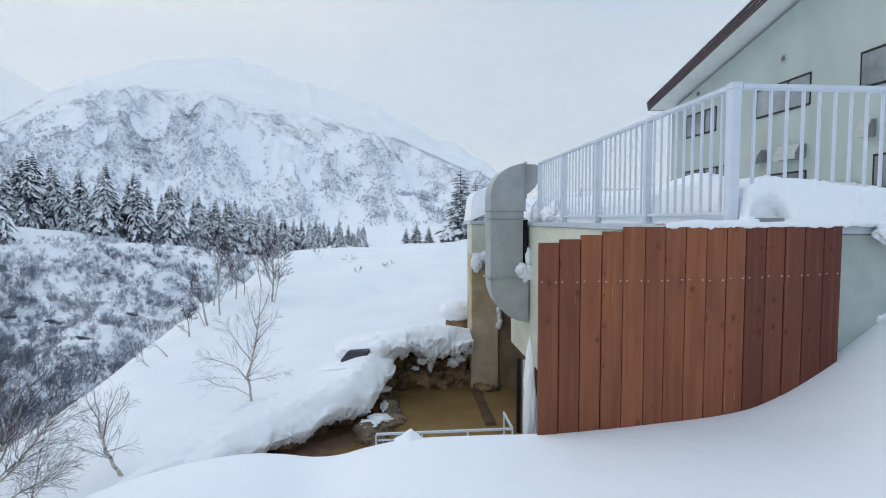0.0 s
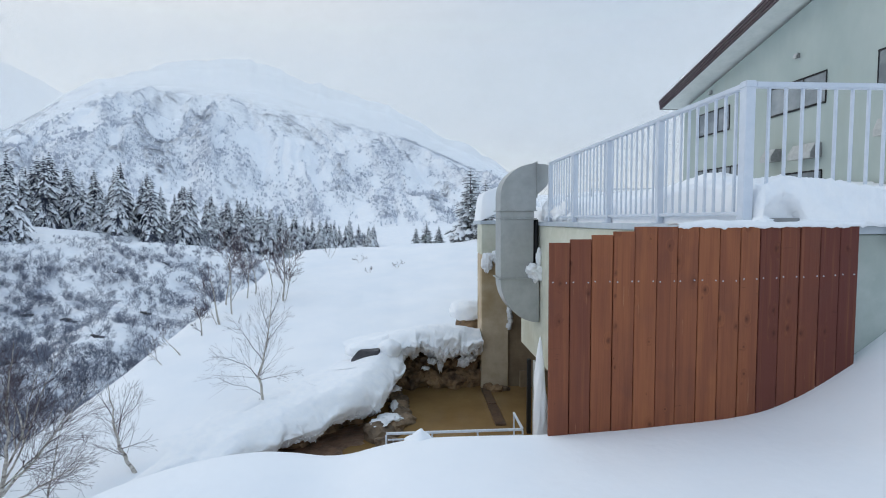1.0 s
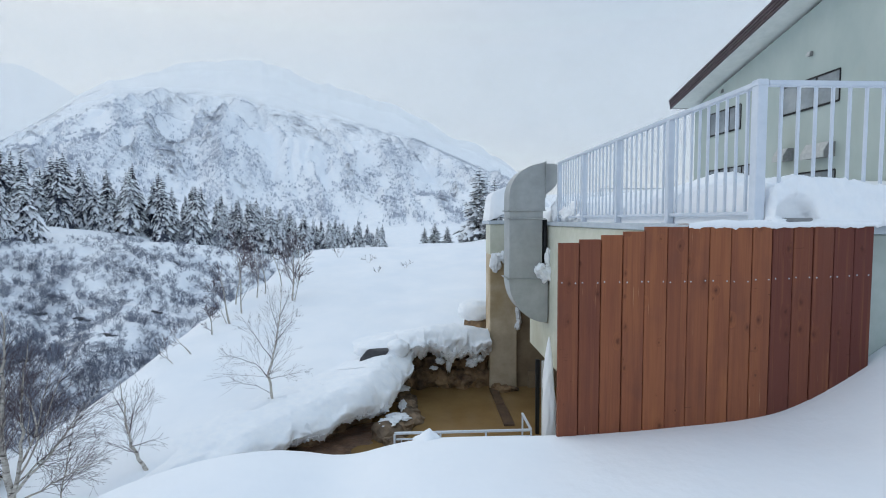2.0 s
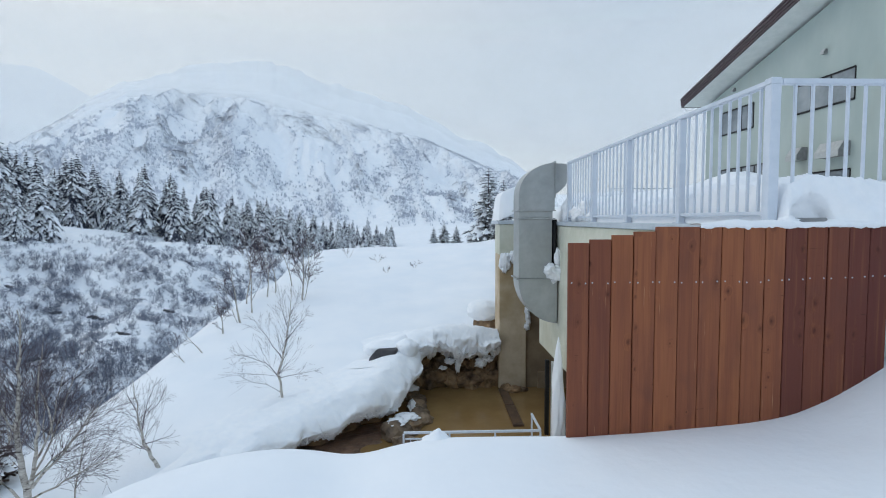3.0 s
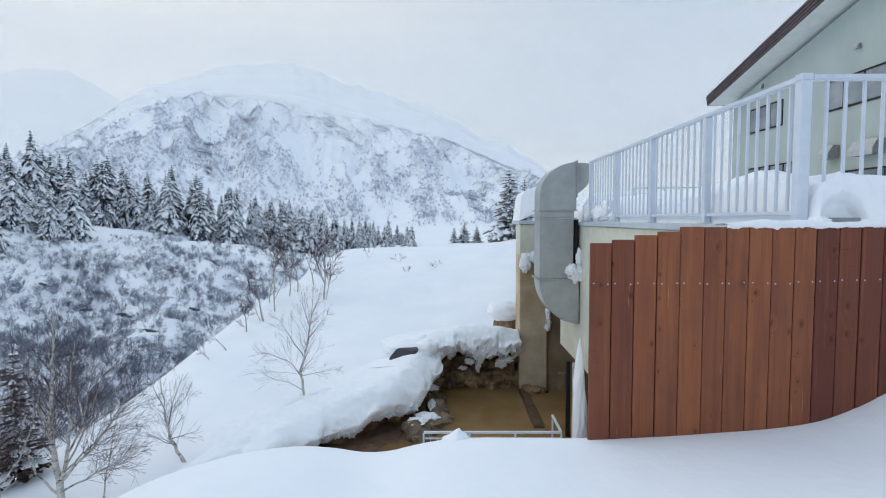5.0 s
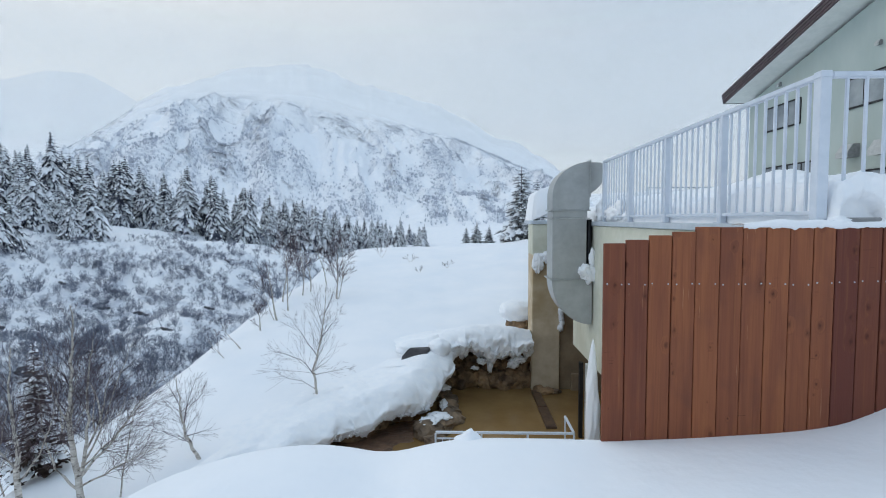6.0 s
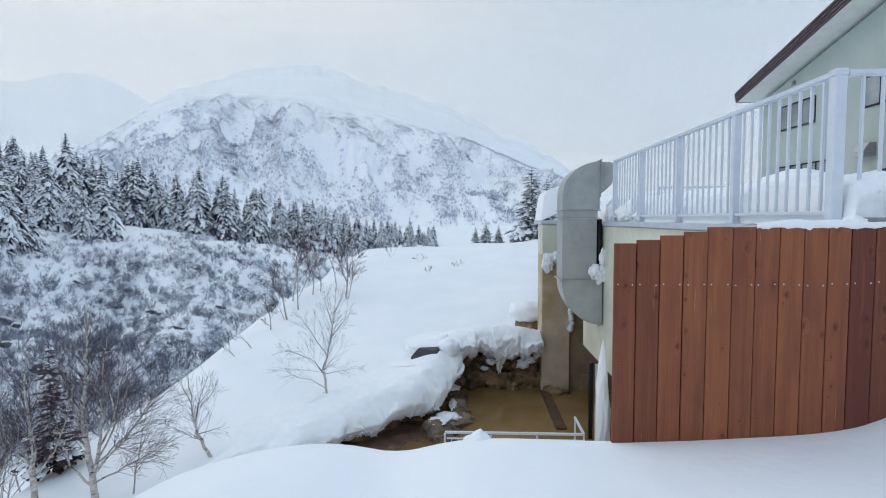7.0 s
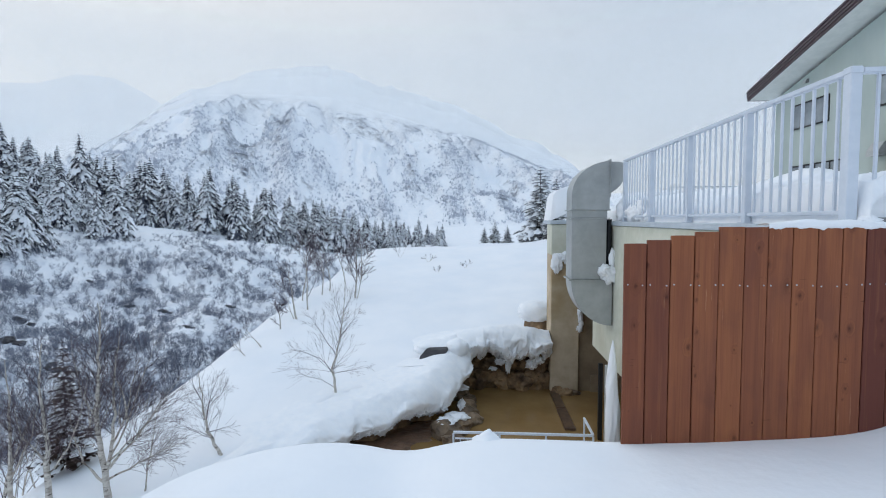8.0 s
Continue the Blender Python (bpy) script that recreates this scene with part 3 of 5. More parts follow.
# ---- terrace and bath house ----
WX = 2.70           # outer face of the terrace's side wall
FY = 4.12           # outer face of its front wall
structure("wall_terrace_side", box_bm((WX, FY + 0.25, -1.28), (WX + 0.25, 12.05, 1.56), 0.01), PLASTER, "cream rendered terrace side wall", "wall")
structure("wall_terrace_front", box_bm((WX, FY, -1.28), (9.0, FY + 0.25, 1.56), 0.01), SHADED_PLASTER, "cream rendered terrace front wall, shaded green-grey in its colour", "wall")
structure("floor_terrace", box_bm((WX + 0.25, FY + 0.25, 1.2), (14.2, 13.9, 1.5), 0.0), CONCRETE, "concrete terrace floor under snow", "floor")
structure("floor_terrace_back", box_bm((6.6, 13.905, 1.2), (14.2, 27.0, 1.5), 0.0), CONCRETE, "concrete terrace floor under snow beside the house", "floor")
structure("trim_terrace_cap", box_bm((WX - 0.04, FY - 0.04, 1.563), (WX + 0.30, 12.1, 1.645), 0.008), CAP_METAL, "grey-blue metal coping along the terrace side", "coping")
structure("trim_front_cap", box_bm((WX + 0.303, FY - 0.04, 1.563), (9.0, FY + 0.30, 1.645), 0.008), CAP_METAL, "grey-blue metal coping along the terrace front", "coping")
structure("wall_bath_back", box_bm((2.68, 13.62, -3.6), (9.0, 13.9, 1.5), 0.01), DARK_WALL, "dark brown wall behind the bath", "wall")
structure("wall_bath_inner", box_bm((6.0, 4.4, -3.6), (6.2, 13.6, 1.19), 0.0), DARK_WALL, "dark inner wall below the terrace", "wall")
structure("wall_bath_base", box_bm((WX + 0.3, 13.5, -3.6), (9.0, 13.615, -2.45), 0.02), DARK_WALL, "low dark brown plinth at the bath", "wall")
structure("pillar", box_bm((1.94, 13.5, -3.4), (2.675, 14.3, 0.75), 0.015), CONCRETE, "ochre-stained concrete pillar standing in the bath", "pillar")
structure("pillar_head", box_bm((1.935, 13.495, 0.752), (2.68, 14.3, 1.56), 0.015), PLASTER, "cream rendered head of the pillar", "pillar")
structure("trim_pillar_cap", box_bm((1.90, 13.46, 1.563), (2.9, 14.9, 1.66), 0.008), CAP_METAL, "metal coping on the pillar", "coping")
structure("wall_terrace_end", box_bm((2.68, 13.905, -3.0), (9.0, 14.1, 1.56), 0.01), PLASTER, "cream wall at the end of the terrace", "wall")
me = grid_mesh("bath_water", np.stack(np.meshgrid(np.linspace(-3.6, 5.9, 40), np.linspace(6.5, 13.7, 40), indexing="xy") + [np.full((40, 40), WATER_Z)], -1), WATER)
structure("water", me, None, "opaque ochre-brown hot spring water", "water")
GX, GY = np.meshgrid(np.linspace(-4.2, -0.5, 90), np.linspace(7.6, 12.9, 120), indexing="xy")
BED = WATER_Z + 0.012 + 0.045 * fbm(GX / 0.55, GY / 0.55, 91, 4) - 0.10 * smooth(-0.9, -0.5, GX)
structure("ground_basin_bed", grid_mesh("ground_basin_bed", np.stack([GX, GY, BED], -1), MUD), None, "wet reddish-brown mud and stones in the shallow basin", "mud")

# ---- wooden screen fence ----
fence = thing("wooden_fence", "red-brown stained cedar board screen with stepped top", "fence", (1.094, 4.0, 0))
BOARD_W = [0.167, 0.172, 0.173, 0.174, 0.182, 0.167, 0.172, 0.174, 0.172, 0.163, 0.174, 0.167, 0.170, 0.167, 0.162]
BOARD_X = [sum(BOARD_W[:i]) for i in range(16)]
STEP_TOP = [1.512, 1.539, 1.57, 1.602, 1.634, 1.633, 1.634, 1.633, 1.633, 1.634, 1.635, 1.631, 1.634, 1.639, 1.643]
# each board's stain; the last five are also darkened for the shade there
BOARD_TONE = [0.50, 0.42, 0.78, 0.84, 0.92, 0.72, 0.80, 0.80, 0.80, 0.78, 0.12, 0.34, 0.30, 0.08, 0.02]
for rail_z in (1.205, 0.45):
    rail = part("rail", box_bm((0.02, 0.036, rail_z - 0.045), (2.54, 0.09, rail_z + 0.045), 0.004), WOOD, fence)
# unseen strips added behind the joints to keep light out of the gaps
for i in range(1, 15):
    part("batten", box_bm((BOARD_X[i] - 0.03, 0.026, -0.9), (BOARD_X[i] + 0.022, 0.034, min(STEP_TOP[i], STEP_TOP[i - 1]) - 0.02), 0.002), WOOD, fence)
for i in range(15):
    bm = box_bm((0, -0.012, -0.9), (BOARD_W[i] - random.uniform(0.0035, 0.008), 0.018, STEP_TOP[i] + random.uniform(-0.003, 0.003)), 0.004)
    b = part("board", bm, WOOD, fence)
    b.location = (BOARD_X[i], random.uniform(-0.006, 0.006), 0)
    b.color = (BOARD_TONE[i], 0, 0, 1)
    b.rotation_euler = (0, random.uniform(-0.0012, 0.0012), 0)
    for sx in (0.026 + random.uniform(-0.006, 0.006), BOARD_W[i] - 0.030 + random.uniform(-0.008, 0.004)):
        sz = 1.203 + (0.0 if i < 9 else 0.006 * (i - 8)) + random.uniform(-0.006, 0.006)
        part("screw", rod_bm((sx, -0.0155, sz), (sx, -0.011, sz), 0.0055, 8), CAP_METAL, b, "small steel screw head")

# ---- terrace railing ----
RX, RY, RTOP = 2.796, 4.182, 2.815
railing = thing("terrace_railing", "white painted steel balustrade on the terrace edge", "railing", (RX, RY, 1.645))


def rail_post(x, y, w=0.075):
    p = part("post", box_bm((x - w / 2, y - w / 2, 0.0), (x + w / 2, y + w / 2, RTOP - 1.645 - 0.045), 0.006), WHITE_METAL, railing)
    part("base_plate", box_bm((x - 0.06, y - 0.06, 0.001), (x + 0.06, y + 0.06, 0.012), 0.002), WHITE_METAL, p)
    return p


TOPZ = RTOP - 1.645
POSTS_Y = [0.0, 1.44, 2.88, 4.32, 5.78]
for k, y in enumerate(POSTS_Y):
    rail_post(0, y, 0.085 if k == 0 else 0.07)
part("top_rail", box_bm((-0.032, 0.04, TOPZ - 0.045), (0.032, 5.83, TOPZ), 0.008, 2), WHITE_METAL, railing)
part("corner_cap", box_bm((-0.046, -0.046, TOPZ - 0.05), (0.046, 0.046, TOPZ + 0.006), 0.008), WHITE_METAL, railing)
part("top_rail", box_bm((0.053, -0.032, TOPZ - 0.045), (5.8, 0.032, TOPZ), 0.008, 2), WHITE_METAL, railing)
for k in range(4):
    y0, y1 = POSTS_Y[k], POSTS_Y[k + 1]
    part("bottom_rail", box_bm((-0.018, y0 + 0.05, 0.075), (0.018, y1 - 0.04, 0.11), 0.004), WHITE_METAL, railing)
    for j in range(1, 10):
        y = y0 + (y1 - y0) * j / 10
        part("baluster", box_bm((-0.011, y - 0.011, 0.108), (0.011, y + 0.011, TOPZ - 0.043), 0.002), WHITE_METAL, railing)
for x in (1.86, 3.9, 5.78):
    rail_post(x, 0)
part("bottom_rail", box_bm((0.05, -0.018, 0.075), (5.8, 0.018, 0.11), 0.004), WHITE_METAL, railing)
for j in range(38):
    x = 0.183 + 0.1459 * j
    part("baluster", box_bm((x - 0.011, -0.011, 0.108), (x + 0.011, 0.011, TOPZ - 0.043), 0.002), WHITE_METAL, railing)

# ---- exhaust duct on the side wall ----
duct = thing("exhaust_duct", "galvanised sheet-metal duct with two elbows on the wall", "duct", (1.87, 10.3, 0))
DW, DD = 0.73, 0.62


def fan_ellipse(cx, cz, rx, rz, a0, a1, steps=16):
    return [(cx, cz)] + [(cx + rx * math.cos(radians(a0 + (a1 - a0) * k / steps)), cz + rz * math.sin(radians(a0 + (a1 - a0) * k / steps))) for k in range(steps + 1)]


part("body", box_bm((0, 0, 0.49), (DW - 0.05, DD, 1.70), 0.006), DUCT_METAL, duct)
part("collar", box_bm((0.004, 0.004, 1.722), (DW - 0.04, DD, 1.86), 0.004), DUCT_METAL, duct)
part("upper_elbow", extrude_xz(fan_ellipse(DW, 2.17, DW, 0.66, 90, 180) + [(0, 1.885), (DW, 1.885)], 0, DD), DUCT_METAL, duct)
part("lower_elbow", extrude_xz(fan_ellipse(0.80, 0.465, 0.80, 0.90, 180, 270), 0.0, DD), DUCT_METAL, duct)
part("outlet", extrude_xz([(DW + 0.02, 2.20), (0.86, 2.28), (0.94, 2.36), (1.00, 2.46), (1.00, 2.79), (0.90, 2.82), (DW + 0.02, 2.82)], 0.02, DD - 0.02), DUCT_METAL, duct)
part("flange", box_bm((-0.035, -0.03, 1.862), (DW + 0.02, DD + 0.03, 1.883), 0.002), DUCT_METAL, duct)
part("flange", box_bm((-0.03, -0.03, 1.702), (DW + 0.01, DD + 0.03, 1.720), 0.002), DUCT_METAL, duct)
part("flange", box_bm((-0.05, -0.04, 0.466), (0.79, DD + 0.03, 0.488), 0.002), DUCT_METAL, duct, "dark-edged sheet-metal flange")
part("flange", box_bm((DW + 0.001, -0.03, 2.13), (DW + 0.019, DD + 0.03, 2.87), 0.002), DUCT_METAL, duct)
part("side_pipe", rod_bm((DW + 0.02, 0.10, 0.40), (DW + 0.02, 0.10, 1.66), 0.05, 14), DARK_METAL, duct, "dark rod between duct and wall", True)
# dark strip put in for the shade between duct and wall
part("bracket", box_bm((DW - 0.045, 0.16, 0.49), (DW + 0.09, 0.22, 1.69), 0.003), DARK_METAL, duct)

# ---- house on the terrace ----
HX = 14.0
house = thing("house", "pale grey-green plastered house with a brown-edged gable roof", "house", (HX, 25.1, 1.5))


def gable_wall():
    y1, y0 = 0.0, -21.0
    peak_y = -12.5
    z_eave, slope = 5.75, 0.245

    def top(y):
        return z_eave + slope * min(-y, 2 * 12.5 + y)
    pts = [(y1, -1.0), (y1, top(y1)), (peak_y, top(peak_y)), (y0, top(y0)), (y0, -1.0)]
    bm = bmesh.new()
    f = bm.faces.new([bm.verts.new((0, y, z)) for y, z in pts])
    g = bmesh.ops.extrude_face_region(bm, geom=[f])
    bmesh.ops.translate(bm, vec=(9.0, 0, 0), verts=[v for v in g["geom"] if isinstance(v, bmesh.types.BMVert)])
    return bm


def roof_half(y_eave, y_ridge, z_eave, z_ridge, thick, x0, x1):
    bm = bmesh.new()
    pts = [(y_eave, z_eave), (y_ridge, z_ridge), (y_ridge, z_ridge + thick), (y_eave, z_eave + thick)]
    f = bm.faces.new([bm.verts.new((x0, y, z)) for y, z in pts])
    g = bmesh.ops.extrude_face_region(bm, geom=[f])
    bmesh.ops.translate(bm, vec=(x1 - x0, 0, 0), verts=[v for v in g["geom"] if isinstance(v, bmesh.types.BMVert)])
    return bm


part("wall", gable_wall(), HOUSE_WALL, house)
SL = 0.245
EAVE_Y, EAVE_Z, RIDGE_Y = 0.5, 5.80, -12.5
RIDGE_Z = EAVE_Z + SL * (EAVE_Y - RIDGE_Y)
part("roof", roof_half(EAVE_Y, RIDGE_Y, EAVE_Z + 0.02, RIDGE_Z + 0.02, 0.40, -0.97, 9.5), SOFFIT, house, "pale soffit under the eaves")
part("roof", roof_half(2 * RIDGE_Y - EAVE_Y, RIDGE_Y, EAVE_Z + 0.02, RIDGE_Z + 0.02, 0.40, -0.97, 9.5), SOFFIT, house)
for side in (0, 1):
    for k in range(4):
        z0 = k * 0.118
        ye = EAVE_Y + 0.03 if side == 0 else 2 * RIDGE_Y - EAVE_Y
        bm = roof_half(ye, RIDGE_Y, EAVE_Z - 0.01 + z0, RIDGE_Z + 0.03 + z0, 0.092, -1.02 - 0.02 * (k + 1), -0.972)
        part("fascia_strip", bm, FASCIA, house, "dark brown ribbed metal fascia")
part("fascia_strip", box_bm((-0.97, EAVE_Y + 0.002, EAVE_Z), (9.5, EAVE_Y + 0.04, EAVE_Z + 0.45), 0.004), FASCIA, house)


def house_window(y_far, y_near, z0, z1, panes):
    """A window in the gable wall: dark frame, panes and a reveal."""
    y_far, y_near, z0, z1 = y_far - 25.1, y_near - 25.1, z0 - 1.5, z1 - 1.5
    w = part("window", box_bm((-0.012, y_near, z0), (0.05, y_far, z1), 0.0), DARK_METAL, house, "dark metal framed window")
    for p, q in panes:
        a0, a1 = y_far + (y_near - y_far) * p, y_far + (y_near - y_far) * q
        part("pane", box_bm((-0.017, a1 + 0.028, z0 + 0.04), (-0.0125, a0 - 0.028, z1 - 0.035), 0.0), GLASS, w, "dark reflecting glass pane")
        for lo, hi in (((-0.035, a1 + 0.0, z0), (-0.0175, a1 + 0.032, z1)), ((-0.035, a0 - 0.032, z0), (-0.0175, a0, z1))):
            part("frame", box_bm(lo, hi, 0.004), DARK_METAL, w)
    part("frame", box_bm((-0.052, y_near, z0 - 0.03), (-0.0178, y_far, z0 + 0.04), 0.004), DARK_METAL, w)
    part("frame", box_bm((-0.045, y_near, z1 - 0.04), (-0.0178, y_far, z1 + 0.02), 0.004), DARK_METAL, w)
    return w


THIRDS = [(0, 0.24), (0.26, 0.62), (0.64, 1.0)]
house_window(23.75, 21.45, 5.58, 6.62, THIRDS)
house_window(18.96, 16.35, 5.58, 6.63, [(0, 0.28), (0.28, 0.62), (0.62, 1.0)])
house_window(14.5, 11.6, 5.6, 6.66, [(0, 0.5), (0.5, 1.0)])
house_window(23.75, 20.6, 2.9, 3.96, [(0, 0.28), (0.28, 0.5), (0.5, 0.78), (0.78, 1.0)])
house_window(18.2, 16.4, 2.3, 3.33, [(0, 0.5), (0.5, 1.0)])
house_window(13.95, 12.2, 2.0, 3.55, [(0, 0.5), (0.5, 1.0)])


def vent_hood(y, z, w, h, d):
    """A grey wall vent with a sloping face."""
    v = part("vent_hood", extrude_xz([(0, 0), (-d, 0), (-d, h * 0.35), (-d * 0.55, h), (0, h)], -w / 2, w / 2, 0.01), VENT_GREY, house, "grey sheet-metal wall vent")
    v.location = (-0.002, y - 25.1, z - 1.5)
    part("front_plate", extrude_xz([(-d - 0.004, -0.02), (-d - 0.03, -0.02), (-d - 0.03, h * 0.37), (-d * 0.55 - 0.03, h), (-d * 0.55 - 0.004, h), (-d - 0.004, h * 0.36)], -w / 2 - 0.02, w / 2 - 0.02), GREY_BOX, v, "pale grey front plate")
    return v


vent_hood(18.6, 3.83, 0.55, 0.46, 0.42)
vent_hood(16.95, 3.76, 1.0, 0.50, 0.42)
vent_hood(14.1, 4.1, 0.35, 0.5, 0.3)
vent_hood(17.65, 7.42, 0.16, 0.16, 0.14)
vent_hood(22.85, 7.42, 0.16, 0.16, 0.14)

# ---- snow masses, rocks and the bath's fittings ----


def sweep_ledge(path, lips, tops, reach, seed, steps=60, ring=16, rough=0.05):
    """An overhanging roll of snow along a path on the ground: a bulging nose, a ragged lip, its back sunk in the snowfield."""
    path = np.array(path, float)
    s = np.r_[0, np.cumsum(np.hypot(*np.diff(path, axis=0).T))]
    u = np.linspace(0, s[-1], steps)
    P = np.stack([np.interp(u, s, path[:, 0]), np.interp(u, s, path[:, 1])], -1)
    for _ in range(2):
        P[1:-1] = (P[:-2] + 2 * P[1:-1] + P[2:]) / 4
    T = np.gradient(P, axis=0)
    T /= np.linalg.norm(T, axis=1)[:, None]
    N = np.stack([T[:, 1], -T[:, 0]], -1)          # towards the water
    lip, top = np.interp(u, s, lips), np.interp(u, s, tops)
    lip = lip + rough * (1.6 * fbm(u * 2.4, u * 0 + seed, seed + 31, 3) + 0.4 * vnoise(u * 13, u * 0, seed + 33))
    rows = []
    for k in range(ring):
        q = k / (ring - 1)
        if q < 0.45:                                # from the sunk back over the top
            w = q / 0.45
            o, h = -reach * (1 - w) + 0.0 * w, 1.0 - 0.35 * (1 - w) ** 2
        else:                                       # over the nose and under it
            a = (q - 0.45) / 0.55 * math.pi * 0.93
            o, h = 0.44 * math.sin(a) ** 1.0 * (0.55 + 0.45 * min(1, a / 1.6)) - (0.22 if a > 2.4 else 0) * (a - 2.4), 0.5 + 0.5 * math.cos(a)
        jag = rough * fbm(u * 4.5 + seed, np.full(steps, q * 15.0), seed, 4)
        lump = 0.13 * fbm(u * 0.8, np.full(steps, q * 1.7), seed + 9, 3) * smooth(0.15, 0.5, q)
        z = lip + (top - lip) * h + jag * (0.05 + 1.4 * smooth(0.62, 0.85, q)) + lump * h * 0.6
        off = o * (0.8 + 0.5 * (top - lip)) + jag * (0.10 + 1.0 * smooth(0.58, 0.8, q)) + lump
        x, y = P[:, 0] + N[:, 0] * off, P[:, 1] + N[:, 1] * off
        if q < 0.45:                                # the back runs out level with the snowfield
            w = smooth(0, 1, q / 0.45)
            ends = smooth(0, 0.9, u) * smooth(0, 0.9, s[-1] - u)
            ends = ends + (1 - ends) * w ** 5
            z = shelf_z(x, y) + 0.03 * np.sin(np.pi * w) - 0.05 * (1 - w) ** 6 - 0.15 * (1 - ends) + (z - shelf_z(x, y)) * w ** 2 * ends
        rows.append(np.stack([x, y, z], -1))
    return crumple(np.stack(rows, 0), seed)


def crumple(P, seed, big=0.062, small=0.016):
    """Uneven relief at two scales on a sheet of snow."""
    Q = P.copy()
    for i in range(P.shape[0]):
        for j in range(P.shape[1]):
            p = Vector(P[i, j])
            d = noise.noise_vector(p * 2.1 + Vector((seed, 0, 0))) * big + noise.noise_vector(p * 6.5 + Vector((0, seed, 0))) * small + noise.noise_vector(p * 17.0) * small * 0.45
            Q[i, j] = P[i, j] + np.array(d) * float(smooth(0.1, 0.5, i / P.shape[0]))
    return Q


def crumbs(P, seed, count, lo, hi):
    """Crusty crumbs of snow along the ledge's ragged nose and lip."""
    g = np.random.RandomState(seed)
    bm = bmesh.new()
    bmesh.ops.create_icosphere(bm, subdivisions=1, radius=1.0)
    ball = np.array([tuple(v.co) for v in bm.verts])
    tri = np.array([[v.index for v in f.verts] for f in bm.faces])
    bm.free()
    vs, fs = [], []
    for k in range(count):
        i, j = int(P.shape[0] * (lo + (hi - lo) * g.uniform() ** 0.6)), g.randint(2, P.shape[1] - 2)
        size = 0.006 + 0.020 * g.uniform() ** 2.5
        vs.append(ball * g.uniform(0.7, 1.4, (1, 3)) * size * (1 + g.uniform(-0.25, 0.25, (len(ball), 1))) + P[i, j] + g.normal(0, 0.008, 3))
        fs.append(tri + 12 * k)
    me = mesh_from("snow_crumbs", np.concatenate(vs), np.concatenate(fs), ROUGH_SNOW)
    tagged(new("snow_crumbs", me), "crusty crumbs of snow on the ledge's edge", "snow", "", "stuff")


me = grid_mesh("snow_ledge", LEDGE := sweep_ledge([(-4.4, 7.9), (-3.5, 8.8), (-2.42, 10.15), (-1.72, 10.75), (-1.02, 11.6), (-0.68, 12.45), (-0.55, 13.2)],
                                         [-2.52, -2.62, -2.77, -2.72, -2.64, -2.42, -2.20], [-2.40, -2.22, -2.02, -1.89, -1.74, -1.52, -1.37], 1.3, 3, 240, 56), ROUGH_SNOW)
tagged(new("snow_ledge", me), "thick rolled snow ledge overhanging the bath", "snow", "", "stuff")
crumbs(LEDGE, 5, 1500, 0.76, 0.95)
me = grid_mesh("snow_ledge", LEDGE := sweep_ledge([(-1.0, 12.9), (-0.6, 13.45), (0.1, 13.55), (1.0, 13.6), (1.93, 13.6)], [-2.22, -2.10, -2.02, -1.95, -1.88],
                                         [-1.45, -1.36, -1.22, -1.18, -1.28], 1.9, 7, 200, 56, 0.12), ROUGH_SNOW)
tagged(new("snow_ledge", me), "lumpy snow cap over the rocks behind the bath", "snow", "", "stuff")


crumbs(LEDGE, 6, 1200, 0.78, 0.95)


def rock(name, center, size, seed, material, label, group="", spin=0.0, sub=3):
    me = finish(name, lump_bm((0, 0, 0), size, seed, sub, 0.42, 1.4), material, False)
    ob = new(name, me)
    ob.matrix_world = pose(*center, 0, 0, spin)
    return tagged(ob, label, "rock", group)


for k, (x, z, sx, sz) in enumerate([(-0.42, -2.7, 0.36, 0.40), (0.1, -2.72, 0.42, 0.36), (0.62, -2.7, 0.40, 0.40), (1.12, -2.74, 0.44, 0.34), (1.62, -2.7, 0.42, 0.42),
                                    (-0.15, -2.22, 0.36, 0.26), (0.36, -2.25, 0.38, 0.28), (0.85, -2.2, 0.42, 0.30), (1.36, -2.2, 0.36, 0.34), (1.78, -2.1, 0.30, 0.42)]):
    rock("boulder", (x, 13.84 + 0.06 * (k % 3) + (0.08 if k > 4 else 0), z), (sx, 0.36, sz), 3 + k, ROCK, "dark wet boulder in the bath's back edge", "boulders behind the bath", 25 * (k % 3) - 20, 4)
for k, (x, z, sx, sz) in enumerate([(0.42, -2.30, 0.11, 0.05), (0.82, -2.24, 0.07, 0.17), (1.45, -2.16, 0.15, 0.14), (1.60, -2.06, 0.15, 0.10), (0.60, -2.12, 0.13, 0.09)]):
    tagged(new("snow_patch", finish("snow_patch", lump_bm((x, 13.50, z), (sx * 0.95, 0.09, sz * 0.85), 250 + k, 4, 0.75, 2.6), ROUGH_SNOW, True)), "patch of snow clinging to a boulder", "snow", "", "stuff")
for k, (x, y) in enumerate([(-2.3, 10.35), (-1.75, 10.9), (-1.3, 11.5), (-1.0, 12.1), (-0.75, 12.7), (-0.5, 13.2)]):
    rock("boulder", (x - 0.1, y + 0.12, -2.88), (0.36, 0.34, 0.34 + 0.04 * k), 13 + k, ROCK, "dark wet boulder under the snow ledge", "boulders under the ledge", 55 * k)
